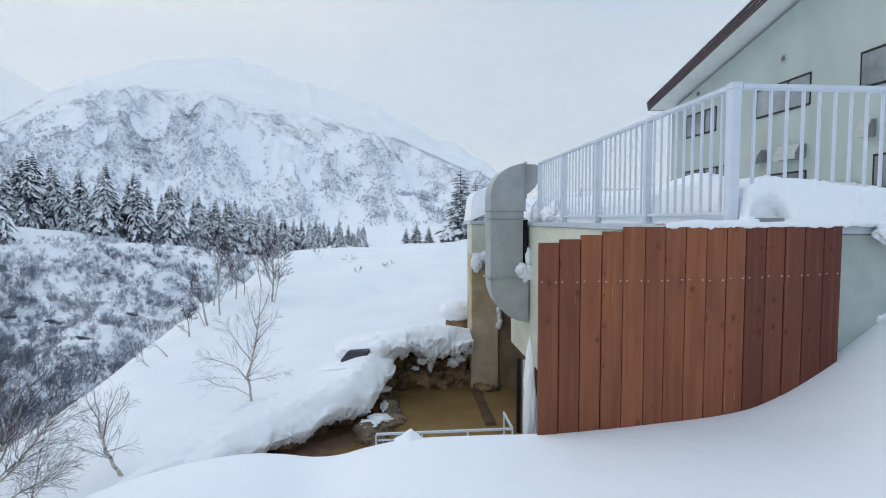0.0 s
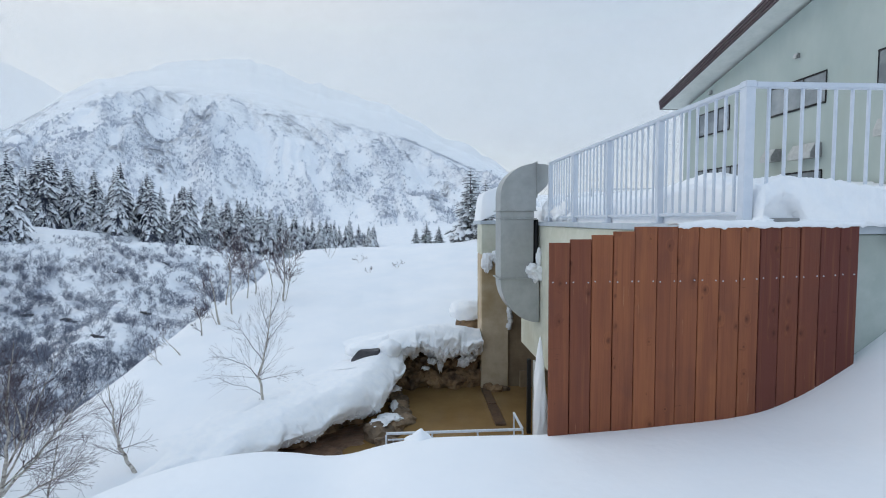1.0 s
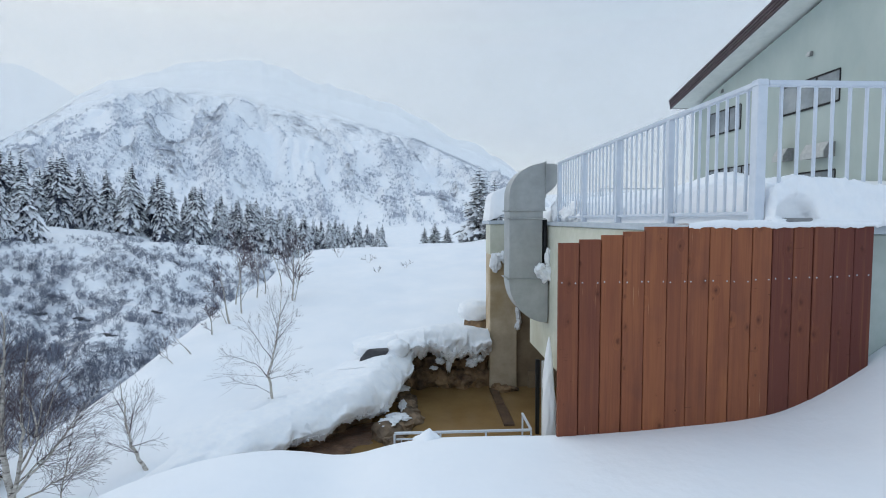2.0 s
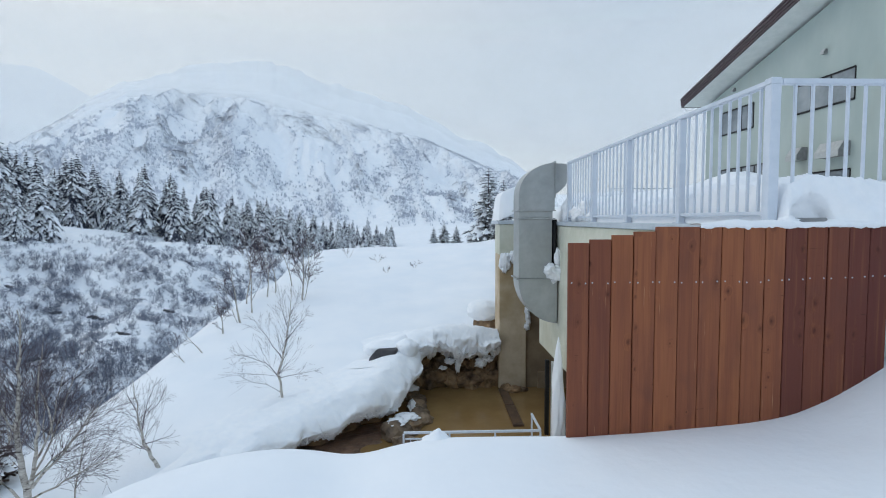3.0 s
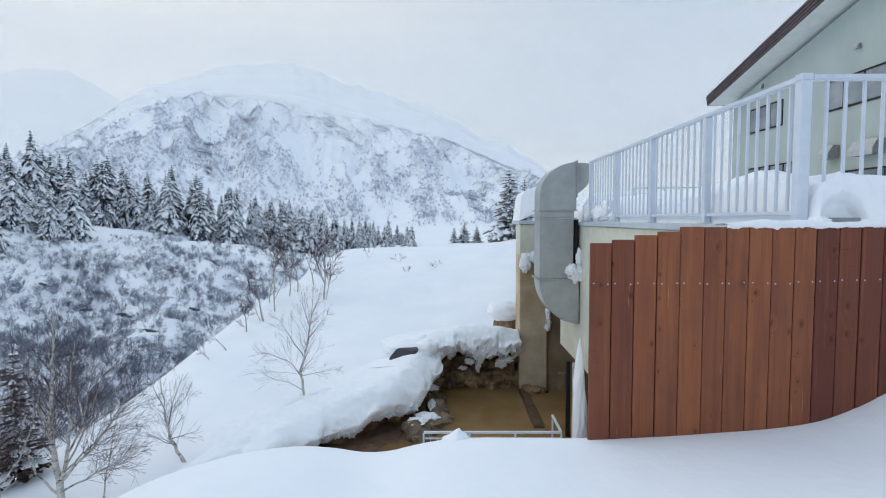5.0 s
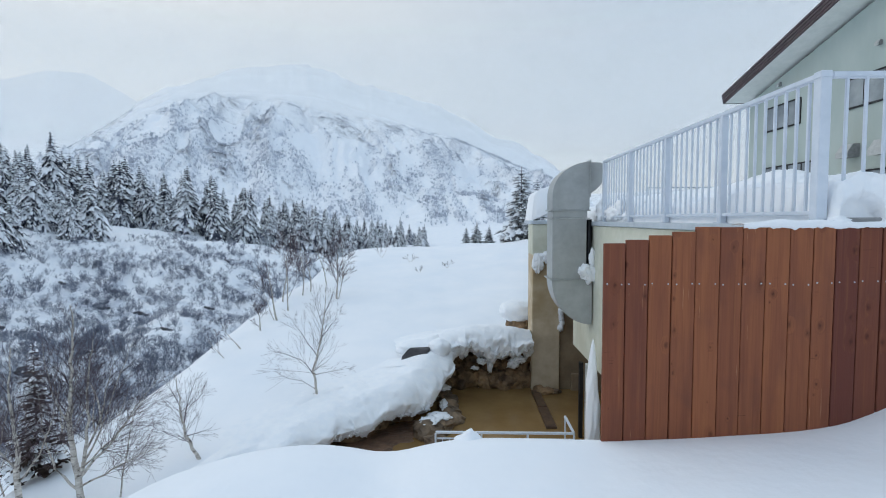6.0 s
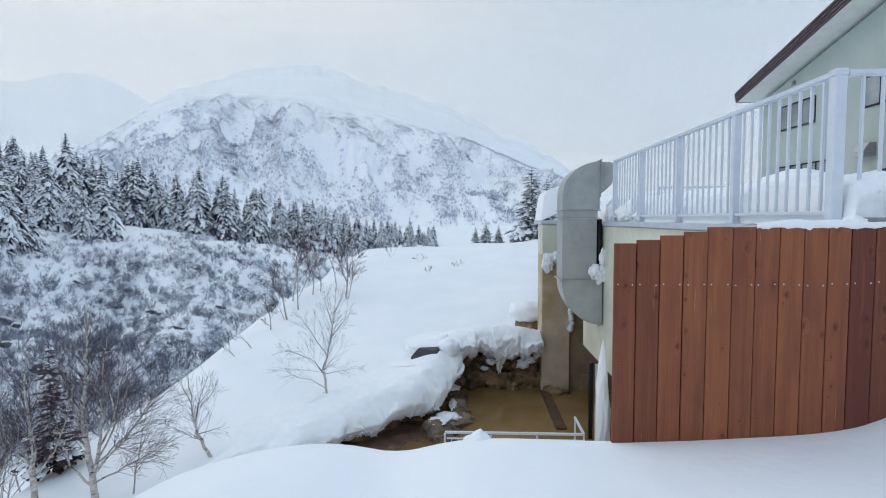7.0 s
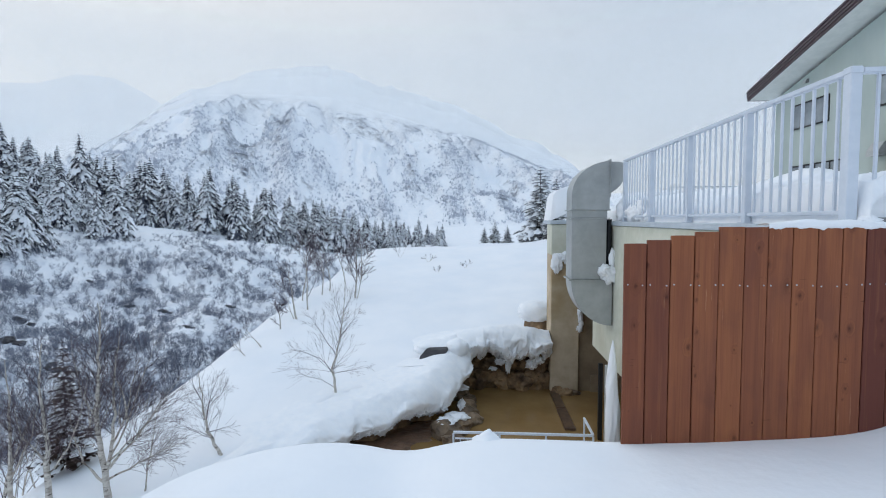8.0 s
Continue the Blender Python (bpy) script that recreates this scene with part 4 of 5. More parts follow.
for k, (x, y, sx, sz) in enumerate([(-0.42, 13.0, 0.24, 0.22), (-0.26, 12.65, 0.22, 0.16), (-0.28, 12.2, 0.22, 0.16), (-0.26, 11.8, 0.22, 0.15), (-0.12, 11.35, 0.25, 0.15), (-0.42, 11.1, 0.30, 0.22),
                                    (-0.62, 10.65, 0.34, 0.26), (-0.45, 10.2, 0.25, 0.18), (-0.30, 9.8, 0.3, 0.14)]):
    rock("stone", (x, y, WATER_Z + 0.02), (sx, sx * 1.15, sz), 30 + k, STONE, "ochre-stained stone dividing the two bath basins", "stones between the basins", 37 * k)
for k, (x, y, z, sx, sy, sz) in enumerate([(-0.44, 12.95, -2.66, 0.2, 0.18, 0.06), (-0.38, 11.95, -2.72, 0.09, 0.30, 0.045), (-0.46, 11.05, -2.66, 0.26, 0.22, 0.06), (-0.66, 10.7, -2.62, 0.20, 0.20, 0.05)]):
    tagged(new("snow_patch", finish("snow_patch", lump_bm((x, y, z), (sx, sy, sz), 50 + k, 4, 0.42, 2.4), ROUGH_SNOW, True)), "small patch of snow on a stone", "snow", "", "stuff")


def split_rock(center, size, seed, material, label, spin=0.0):
    """An angular split boulder: flat broken faces with slightly worn edges."""
    g = random.Random(seed)
    bm = bmesh.new()
    for sx in (-1, 1):
        for sy in (-1, 1):
            for sz in (-1, 1):
                k = 0.62 if sx < 0 and sz > 0 else 1.0
                bm.verts.new((sx * size[0] * g.uniform(0.8, 1.1) * k, sy * size[1] * g.uniform(0.8, 1.1), sz * size[2] * g.uniform(0.85, 1.1)))
    for _ in range(5):
        bm.verts.new((g.uniform(-1, 1) * size[0], -size[1] * g.uniform(1.0, 1.3), g.uniform(-0.8, 0.8) * size[2]))
    bmesh.ops.convex_hull(bm, input=bm.verts)
    bmesh.ops.delete(bm, geom=[v for v in bm.verts if not v.link_faces], context="VERTS")
    bmesh.ops.bevel(bm, geom=list(bm.edges), offset=0.02, segments=1, affect="EDGES", clamp_overlap=True)
    ob = new("boulder", finish("boulder", bm, material))
    ob.matrix_world = pose(*center, 0, 0, spin)
    return tagged(ob, label, "rock")


split_rock((-1.04, 12.62, -1.95), (0.34, 0.26, 0.42), 74, OUTCROP, "dark split rock showing through the snowfield", -12)
rock("boulder", (1.75, 15.0, -1.55), (0.42, 0.4, 0.42), 77, ROCK, "dark rock below a block of snow", "", 70)
for name, c, s, seed, lab in [("snow_block", (1.75, 15.05, -1.02), (0.56, 0.5, 0.32), 81, "block of snow sitting on a rock"),
                              ("snow_block", (-0.92, 12.98, -1.62), (0.72, 0.46, 0.22), 82, "rounded snow over a dark rock"),
                              ("snow_block", (-0.52, 12.75, -1.58), (0.30, 0.34, 0.26), 85, "lump of fallen snow on the ledge")]:
    tagged(new(name, finish(name, lump_bm(c, s, seed, 4, 0.16, 1.6), ROUGH_SNOW, True)), lab, "snow", "", "stuff")

curb = thing("stone_curb", "dark stone curb at water level dividing the bath", "curb", (1.9, 11.0, WATER_Z))
part("slab", box_bm((0.0, 0.0, -0.3), (0.24, 1.2, 0.05), 0.015), CURB, curb)
part("slab", box_bm((0.01, 1.21, -0.3), (0.23, 2.4, 0.055), 0.015), CURB, curb)
rock("stone", (2.28, 13.3, WATER_Z + 0.04), (0.22, 0.16, 0.12), 91, ROCK, "small dark stone at the pillar foot")
rock("stone", (2.55, 13.35, WATER_Z + 0.02), (0.16, 0.12, 0.08), 92, STONE, "small stone at the pillar foot")
rock("stone", (2.12, 13.42, WATER_Z + 0.05), (0.14, 0.12, 0.12), 93, ROCK, "small dark stone at the pillar foot")

rail2 = thing("bath_handrail", "pale metal handrail beside the bath, half buried in snow", "handrail", (-0.42, 8.72, -2.0))
part("top_rail", box_bm((0.0, -0.02, -0.03), (2.4, 0.02, 0.012), 0.006), WHITE_METAL, rail2)
part("lower_rail", box_bm((0.03, -0.012, -0.13), (2.4, 0.012, -0.105), 0.004), WHITE_METAL, rail2)
for x in (0.0, 0.8, 1.6, 2.40):
    part("post", rod_bm((x, 0, -1.2), (x, 0, -0.031), 0.018, 8), WHITE_METAL, rail2)
for k in range(1, 20):
    x = 0.12 * k
    part("baluster", rod_bm((x, 0, -0.9), (x, 0, -0.131), 0.007, 6), WHITE_METAL, rail2)
part("return_rail", box_bm((2.38, 0.021, -0.03), (2.42, 0.75, 0.012), 0.006), WHITE_METAL, rail2)
part("post", rod_bm((2.40, 0.73, -1.2), (2.40, 0.73, -0.031), 0.018, 8), WHITE_METAL, rail2)
structure("door_1", box_bm((2.50, 10.55, -3.3), (2.58, 10.63, -1.285), 0.004), DARK_METAL, "dark door post under the terrace", "door frame")
structure("wall_panel", box_bm((2.60, 9.8, -3.3), (2.66, 10.50, -1.285), 0.004), GREY_BOX, "grey panel below the terrace wall", "panel")


def ice_column(base, height, r0, seed, lean=(0.0, 0.0), rings=40, sides=28, sharp=2.6):
    rows = []
    for k in range(rings):
        q = k / (rings - 1)
        a = np.linspace(0, 2 * math.pi, sides, endpoint=False)
        rad = r0 * (1 - q ** sharp) ** 0.9 * (0.8 + 0.35 * math.exp(-q * 2)) + 0.004
        rad = rad * (1 + 0.25 * vnoise(np.cos(a) * 1.6 + seed, np.full(sides, q * 3.5), seed) + 0.18 * vnoise(np.cos(a) * 3, np.sin(a) * 2 + q * 11, seed + 2))
        rows.append(np.stack([base[0] + lean[0] * q + rad * np.cos(a), base[1] + lean[1] * q + rad * np.sin(a), np.full(sides, base[2] + height * q)], -1))
    return np.stack(rows, 0)


tagged(new("ice_column", grid_mesh("ice_column", ice_column((2.44, 9.25, -3.2), 2.66, 0.125, 5, (0.06, 0.28), 60, 36, 5.0), SNOW, wrap=True)),
       "tall tapering column of ice and snow against the wall", "ice")
for k in range(9):
    c = (2.70 + 0.02 * math.sin(k * 2.1), 13.44, -0.10 - 0.135 * k)
    tagged(new("rime", finish("rime", lump_bm(c, (0.05 + 0.03 * math.sin(k * 1.7) ** 2, 0.05, 0.10), 270 + k, 3, 0.7, 2.8), ROUGH_SNOW, True)), "frozen rime clinging to the pillar side", "ice", "", "stuff")


# ---- snow on the terrace ----
def terrace_snow(x, y):
    z = 1.652 - 0.03 * (1 - smooth(3.985, 4.03, y))
    inside = smooth(2.80, 3.15, x) * smooth(4.30, 4.62, y)
    z = z + 0.05 * inside
    # the drift over the front railing, with a wind hollow beside the corner post
    front = smooth(3.985 + 0.02 * vnoise(x * 5, x * 0, 44) , 4.09 + 0.03 * vnoise(x * 4, x * 0, 45), y)
    crest = np.interp(x, (2.83, 2.89, 3.1, 3.5, 3.8, 4.1, 5.5, 9), (0.0, 0.35, 0.39, 0.365, 0.295, 0.27, 0.24, 0.2))
    z = z + crest * front * (1 - 0.35 * smooth(5.2, 6.5, y))
    z = z + 0.25 * smooth(3.4, 5.0, x) * smooth(5.8, 9.0, y) + 0.30 * smooth(5.0, 8.0, x) * smooth(9, 14, y)
    z = z + 0.28 * np.exp(-(((x - 9.3) / 0.65) ** 2 + ((y - 15) / 1.4) ** 2)) + 0.42 * smooth(8.0, 9.0, x) * smooth(12, 15, y)
    z = z + (0.036 * fbm(x / 0.33, y / 0.33, 41, 4) + 0.022 * fbm(x / 0.09, y / 0.09, 43, 3)) * smooth(0.0, 0.2, z - 1.66)
    edge = np.minimum(np.minimum(x - 2.74, 13.98 - x), y - 3.985)
    return z - 0.10 * (1 - smooth(0.0, 0.16, edge)) * (1 - smooth(0.0, 0.1, crest * front)) * smooth(4.0, 4.12, y)


gx = np.concatenate([np.arange(2.74, 4.5, 0.018), np.arange(4.5, 5.5, 0.04), np.arange(5.5, 14.0, 0.12)])
gy = np.concatenate([np.arange(3.985, 4.45, 0.010), np.arange(4.45, 6.6, 0.04), np.arange(6.6, 14.2, 0.14)])
GX, GY = np.meshgrid(gx, gy, indexing="xy")
GZ = terrace_snow(GX, GY)
arch = 0.62 * np.sqrt(np.maximum(0, 1 - ((GX - 3.04) / 0.18) ** 2))          # a wind-scoured hollow under the drift's brow
GY2 = GY + 0.10 * smooth(0.0, 0.14, arch - (GZ - 1.652) / 0.38) * (1 - smooth(4.08, 4.2, GY))
tagged(new("terrace_snow", grid_mesh("terrace_snow", np.stack([GX, GY2 + 0.02 * fbm(GX * 9, GZ * 11, 47, 4) * smooth(1.66, 1.72, GZ), GZ], -1), ROUGH_SNOW)), "drifted snow lying deep on the terrace", "snow", "", "stuff")
GX, GY = np.meshgrid(np.arange(6.6, 14.0, 0.12), np.arange(14.05, 26.9, 0.14), indexing="xy")
tagged(new("terrace_snow", grid_mesh("terrace_snow", np.stack([GX, GY, terrace_snow(GX, GY)], -1), SNOW)), "drifted snow lying beside the house", "snow", "", "stuff")

clods = [((2.88, 4.08, 1.665), (0.09, 0.07, 0.05)), ((3.24, 4.05, 1.655), (0.10, 0.05, 0.035)), ((4.10, 4.0, 1.58), (0.15, 0.09, 0.10)),
         ((4.12, 4.16, 1.74), (0.16, 0.14, 0.13)), ((4.38, 4.15, 1.72), (0.22, 0.20, 0.20)), ((4.32, 4.08, 1.56), (0.14, 0.10, 0.14)), ((4.62, 4.1, 1.66), (0.25, 0.18, 0.26)), ((4.66, 3.98, 1.42), (0.17, 0.10, 0.16)),
         
         ((4.25, 4.12, 0.80), (0.12, 0.08, 0.10)), ((3.98, 4.1, 0.60), (0.10, 0.06, 0.05))]
for k, (c, s) in enumerate(clods):
    tagged(new("snow_clod", finish("snow_clod", lump_bm(c, s, 100 + k, 4, 0.28, 1.9), ROUGH_SNOW, True)), "clod of snow on the terrace edge", "snow", "", "stuff")
for k, (c, s) in enumerate([((2.85, 9.5, 1.80), (0.10, 0.42, 0.17)), ((2.86, 9.1, 1.88), (0.09, 0.22, 0.20)), ((2.84, 10.15, 1.85), (0.12, 0.25, 0.25)), ((2.86, 8.75, 1.74), (0.08, 0.2, 0.1))]):
    tagged(new("snow_clod", finish("snow_clod", lump_bm(c, s, 140 + k, 4, 0.4, 2.4), ROUGH_SNOW, True)), "wind-packed snow in the railing corner", "snow", "", "stuff")
strip = []
for x in np.arange(2.12, 3.70, 0.008):
    h = 0.045 * smooth(2.12, 2.4, x) * (0.55 + 0.6 * noise.noise((x * 4, 0, 3))) * (1 - 0.7 * smooth(2.9, 2.98, x) * (1 - smooth(3.14, 3.2, x))) + 0.006
    j = 0.022 * max(0.0, noise.noise((x * 9, 2, 0)) + 0.6 * noise.noise((x * 31, 4, 0)) + 0.25)
    fr = 3.981 + 0.006 * noise.noise((x * 22, 7, 1))
    strip.append([(x, 4.17, 1.648), (x, 4.11, 1.652 + 0.8 * h), (x, 4.05, 1.655 + h), (x, 4.005, 1.656 + 0.75 * h), (x, fr, 1.655 + 0.3 * h), (x, fr, 1.632 - j), (x, 3.987, 1.630 - j)])
tagged(new("snow_strip", grid_mesh("snow_strip", np.array(strip, float), ROUGH_SNOW)), "ragged strip of snow along the fence top", "snow", "", "stuff")
grate = thing("metal_box", "dark grey metal box half buried in snow", "box", (3.045, 4.035, 1.646))
part("body", box_bm((-0.13, 0.0, 0.0), (0.13, 0.12, 0.055), 0.01), VENT_GREY, grate)

cap = []
for y in np.linspace(13.5, 14.9, 16):
    row = []
    for x in np.linspace(1.92, 3.2, 18):
        e = min(x - 1.92, 3.3 - x, y - 13.5, 14.95 - y)
        row.append((x, y, 1.66 + 0.70 * min(1, max(0, e) / 0.10) ** 0.5 + 0.42 * min(x - 1.92, 0.9) + 0.03 * noise.noise((x * 2, y * 2, 0))))
    cap.append(row)
tagged(new("snow_cap", grid_mesh("snow_cap", np.array(cap), SNOW)), "tall block of snow standing on the pillar top", "snow", "", "stuff")
for k, (c, s) in enumerate([((2.62, 10.27, 0.60), (0.16, 0.10, 0.17)), ((2.50, 10.24, 0.66), (0.13, 0.09, 0.12)), ((2.66, 10.28, 0.9), (0.06, 0.05, 0.2)), ((2.08, 13.42, 0.55), (0.14, 0.08, 0.25)), ((2.3, 13.43, 0.7), (0.12, 0.07, 0.14))]):
    tagged(new("snow_clump", finish("snow_clump", lump_bm(c, s, 160 + k, 4, 0.45, 2.2), ROUGH_SNOW, True)), "clump of snow caught on the metalwork", "snow", "", "stuff")
# the little heap on the near bank's edge
tagged(new("snow_heap", grid_mesh("snow_heap", ice_column((0.06, 4.06, -0.10), 0.145, 0.13, 12, (0.03, 0.0), 16, 24, 1.4), SNOW, wrap=True)), "small pointed heap of snow on the bank", "snow", "", "stuff")

# snow left on the roof edge
for k in range(5):
    tagged(new("roof_snow", finish("roof_snow", lump_bm((13.25, 24.75 - 0.36 * k, 7.98 + 0.088 * k), (0.32, 0.4, 0.13 + 0.05 * (k % 2)), 190 + k, 3, 0.3), SNOW, True)), "snow lying on the roof's edge", "snow", "", "stuff")

# the far railing across the terrace
far_rail = thing("far_railing", "low pale railing across the far side of the terrace", "railing", (8.8, 24.0, 2.0))
part("top_rail", box_bm((0, -0.03, 1.11), (5.0, 0.03, 1.16), 0.005), CAP_METAL, far_rail)
for k in range(11):
    part("post", box_bm((0.48 * k, -0.02, -0.6), (0.48 * k + 0.035, 0.02, 1.109), 0.003), CAP_METAL, far_rail)

# ---- bare birches ----


class Wood:
    """Collects tapered twigs, then makes one mesh of them."""

    def __init__(self, sides=5):
        self.v, self.f, self.sides = [], [], sides

    def limb(self, pts, radii):
        n, base = self.sides if radii[0] > 0.02 else 3, len(self.v)
        for k, p in enumerate(pts):
            d = (pts[min(k + 1, len(pts) - 1)] - pts[max(k - 1, 0)]).normalized()
            u = d.orthogonal().normalized()
            w = d.cross(u)
            for j in range(n):
                a = 2 * math.pi * j / n
                self.v.append(p + (u * math.cos(a) + w * math.sin(a)) * radii[k])
        for k in range(len(pts) - 1):
            for j in range(n):
                i0, i1 = base + k * n + j, base + k * n + (j + 1) % n
                self.f.append((i0, i1, i1 + n, i0 + n))

    def mesh(self, name, material):
        return mesh_from(name, self.v, self.f, material)


def grow(rng, wood, twigs, start, way, length, radius, level, spread, thin, up, density):
    """One limb with its side limbs, each level thinner; bends a little and reaches upward."""
    steps = 7 if level == 0 else 5 if level == 1 else 4
    pts, radii, p, d = [start.copy()], [radius], start.copy(), way.normalized()
    for k in range(steps):
        b = 0.10 if level == 0 else 0.055
        d = (d + Vector((rng.gauss(0, b), rng.gauss(0, b), rng.gauss(0, 0.045) + up * (0.10 if level else 0.05)))).normalized()
        p = p + d * (length / steps)
        pts.append(p.copy())
        radii.append(max(thin, radius * (1 - 0.85 * (k + 1) / steps)))
    (wood if level == 0 else twigs).limb(pts, radii)
    if level >= 3:
        return
    count = int((density[level]) * rng.uniform(0.8, 1.2))
    for c in range(count):
        q = rng.uniform(0.22 if level == 0 else 0.18, 0.97)
        i = min(int(q * steps), steps - 1)
        base = pts[i].lerp(pts[i + 1], q * steps - i)
        axis = (pts[i + 1] - pts[i]).normalized()
        a = rng.uniform(0, 2 * math.pi)
        u = axis.orthogonal().normalized()
        out = u * math.cos(a) + axis.cross(u) * math.sin(a)
        ang = radians(rng.uniform(*spread))
        way2 = axis * math.cos(ang) + out * math.sin(ang)
        way2.z += 0.12 * up
        ln = length * (rng.uniform(0.42, 0.68) if level == 0 else rng.uniform(0.42, 0.68)) * (1.15 - 0.65 * q)
        grow(rng, wood, twigs, base, way2, ln, max(thin, radii[i] * 0.38), level + 1, spread, thin, up, density)


def birch(x, y, seed, stems, label, thin=0.0035, spread=(28, 58), density=(16, 8, 5), sink=0.15, up=0.4, group="", limbs=()):
    """stems: (height, lean east, lean north, radius, offset) for each trunk that leaves the root."""
    rng = random.Random(seed)
    z = ground_at(x, y)
    tree = thing("bare_tree", label, "tree", (x, y, z), group)
    for h, lx, ly, r, off in stems:
        wood, twigs = Wood(6), Wood(3)
        grow(rng, wood, twigs, Vector((off, 0, -sink)), Vector((lx, ly, 1.0)), h, r, 0, spread, thin, up, density)
        part("trunk", wood.mesh("trunk", BARK), None, tree)
        tagged(part("crown", twigs.mesh("crown", TWIG), None, tree, "fine leafless dark twigs"), kind="stuff")
    for z0, x0, way, ln, r in limbs:                # heavier side limbs, placed by hand
        twigs = Wood(4)
        grow(rng, twigs, twigs, Vector((x0, 0, z0)), Vector(way), ln, r, 1, spread, thin, up, density)
        tagged(part("limb", twigs.mesh("limb", TWIG), None, tree, "long side limb with fine twigs"), kind="stuff")
    return tree


def shaped_birch(x, y, seed, label, stems, density=(5, 4, 2), thin=0.002, spread=(20, 48), up=0.06, group=""):
    """A birch with drawn stems: each is (radius, depth, way points east and up from the root); the twigs grow from them."""
    rng = random.Random(seed)
    tree = thing("bare_tree", label, "tree", (x, y, ground_at(x, y)), group)
    for radius, depth, way in stems:
        wood, twigs = Wood(7), Wood(3)
        pts = []
        for k in range(len(way) - 1):
            p, q = Vector((way[k][0], 0, way[k][1])), Vector((way[k + 1][0], 0, way[k + 1][1]))
            pts += [p.lerp(q, j / 3) for j in range(3)]
        pts.append(Vector((way[-1][0], 0, way[-1][1])))
        n = len(pts)
        pts = [p + Vector((rng.gauss(0, 0.008), depth * k / n + rng.gauss(0, 0.01), rng.gauss(0, 0.006))) for k, p in enumerate(pts)]
        radii = [max(thin, radius * (0.85 if radius > 0.016 else 0.62) * (1 - 0.88 * k / (n - 1)) * rng.uniform(0.92, 1.08)) for k in range(n)]
        heavy = radius > 0.016
        (wood if heavy else twigs).limb(pts, radii)
        length = sum((pts[k + 1] - pts[k]).length for k in range(n - 1))
        for c in range(int(density[0] * length * rng.uniform(2.4, 3.0))):
            q = rng.uniform(0.25, 0.98)
            i = min(int(q * (n - 1)), n - 2)
            axis = (pts[i + 1] - pts[i]).normalized()
            a = rng.choice((0, math.pi)) + rng.gauss(0, 0.8)
            side = Vector((axis.z, 0, -axis.x)).normalized()
            out = side * math.cos(a) + axis.cross(side) * math.sin(a)
            ang = radians(rng.uniform(*spread))
            ln = (0.20 + 0.55 * length * (1.05 - q)) * rng.uniform(0.35, 1.0)
            grow(rng, twigs, twigs, pts[i].copy(), axis * math.cos(ang) + out * math.sin(ang), min(ln, 1.1), max(thin, min(radii[i] * 0.26, 0.0040)), 1 if ln > 0.5 else 2, spread, thin, up, (0, density[1], density[2]))
        if heavy:
            part("trunk", wood.mesh("trunk", BARK), None, tree)
        tagged(part("crown" if heavy else "limb", twigs.mesh("crown", TWIG), None, tree, "fine leafless dark twigs"), kind="stuff")
    return tree


shaped_birch(-3.03, 10.50, 9, "slender leafless birch standing alone in the snow",
             [(0.036, 0.0, [(0, -0.15), (-0.01, 0.32), (-0.05, 0.5), (0.06, 0.9), (0.14, 1.35), (0.22, 1.8), (0.25, 2.3)]),
              (0.015, -0.2, [(-0.03, 0.44), (-0.3, 0.76), (-0.67, 0.92), (-0.95, 0.96)]), (0.012, -0.1, [(-0.02, 0.42), (0.37, 0.5), (0.85, 0.62)]),
              (0.011, 0.1, [(0, 0.1), (-0.3, 0.27), (-0.73, 0.35), (-0.87, 0.45)]), (0.007, 0.0, [(-0.04, 0.02), (-0.24, -0.13), (-0.5, -0.3)]),
              (0.015, 0.15, [(0.03, 0.82), (-0.24, 1.18), (-0.43, 1.42), (-0.6, 1.68)]), (0.014, -0.2, [(0.1, 1.18), (0.37, 1.49), (0.67, 1.85)]),
              (0.012, 0.2, [(0.16, 1.48), (0.0, 1.9), (-0.06, 2.22)]), (0.010, -0.1, [(0.21, 1.73), (0.36, 2.03), (0.43, 2.28)])], (7, 4, 2), 0.0013)
shaped_birch(-4.38, 8.30, 11, "small leafless birch with a bent foot on the slope",
             [(0.040, 0.0, [(0.03, -0.08), (-0.14, 0.16), (-0.24, 0.38), (-0.29, 0.66), (-0.34, 1.04), (-0.38, 1.45)]),
              (0.013, 0.1, [(-0.24, 0.38), (0.0, 0.44), (0.2, 0.5)]), (0.016, -0.1, [(-0.27, 0.6), (-0.15, 1.04), (0.06, 1.52)]),
              (0.014, 0.1, [(-0.31, 0.85), (-0.49, 1.13), (-0.64, 1.47)]), (0.010, -0.1, [(-0.2, 0.28), (-0.54, 0.42), (-0.68, 0.66)]), (0.010, 0.2, [(-0.3, 0.75), (-0.05, 1.0), (0.12, 1.2)])], (8, 4, 2), 0.0013)
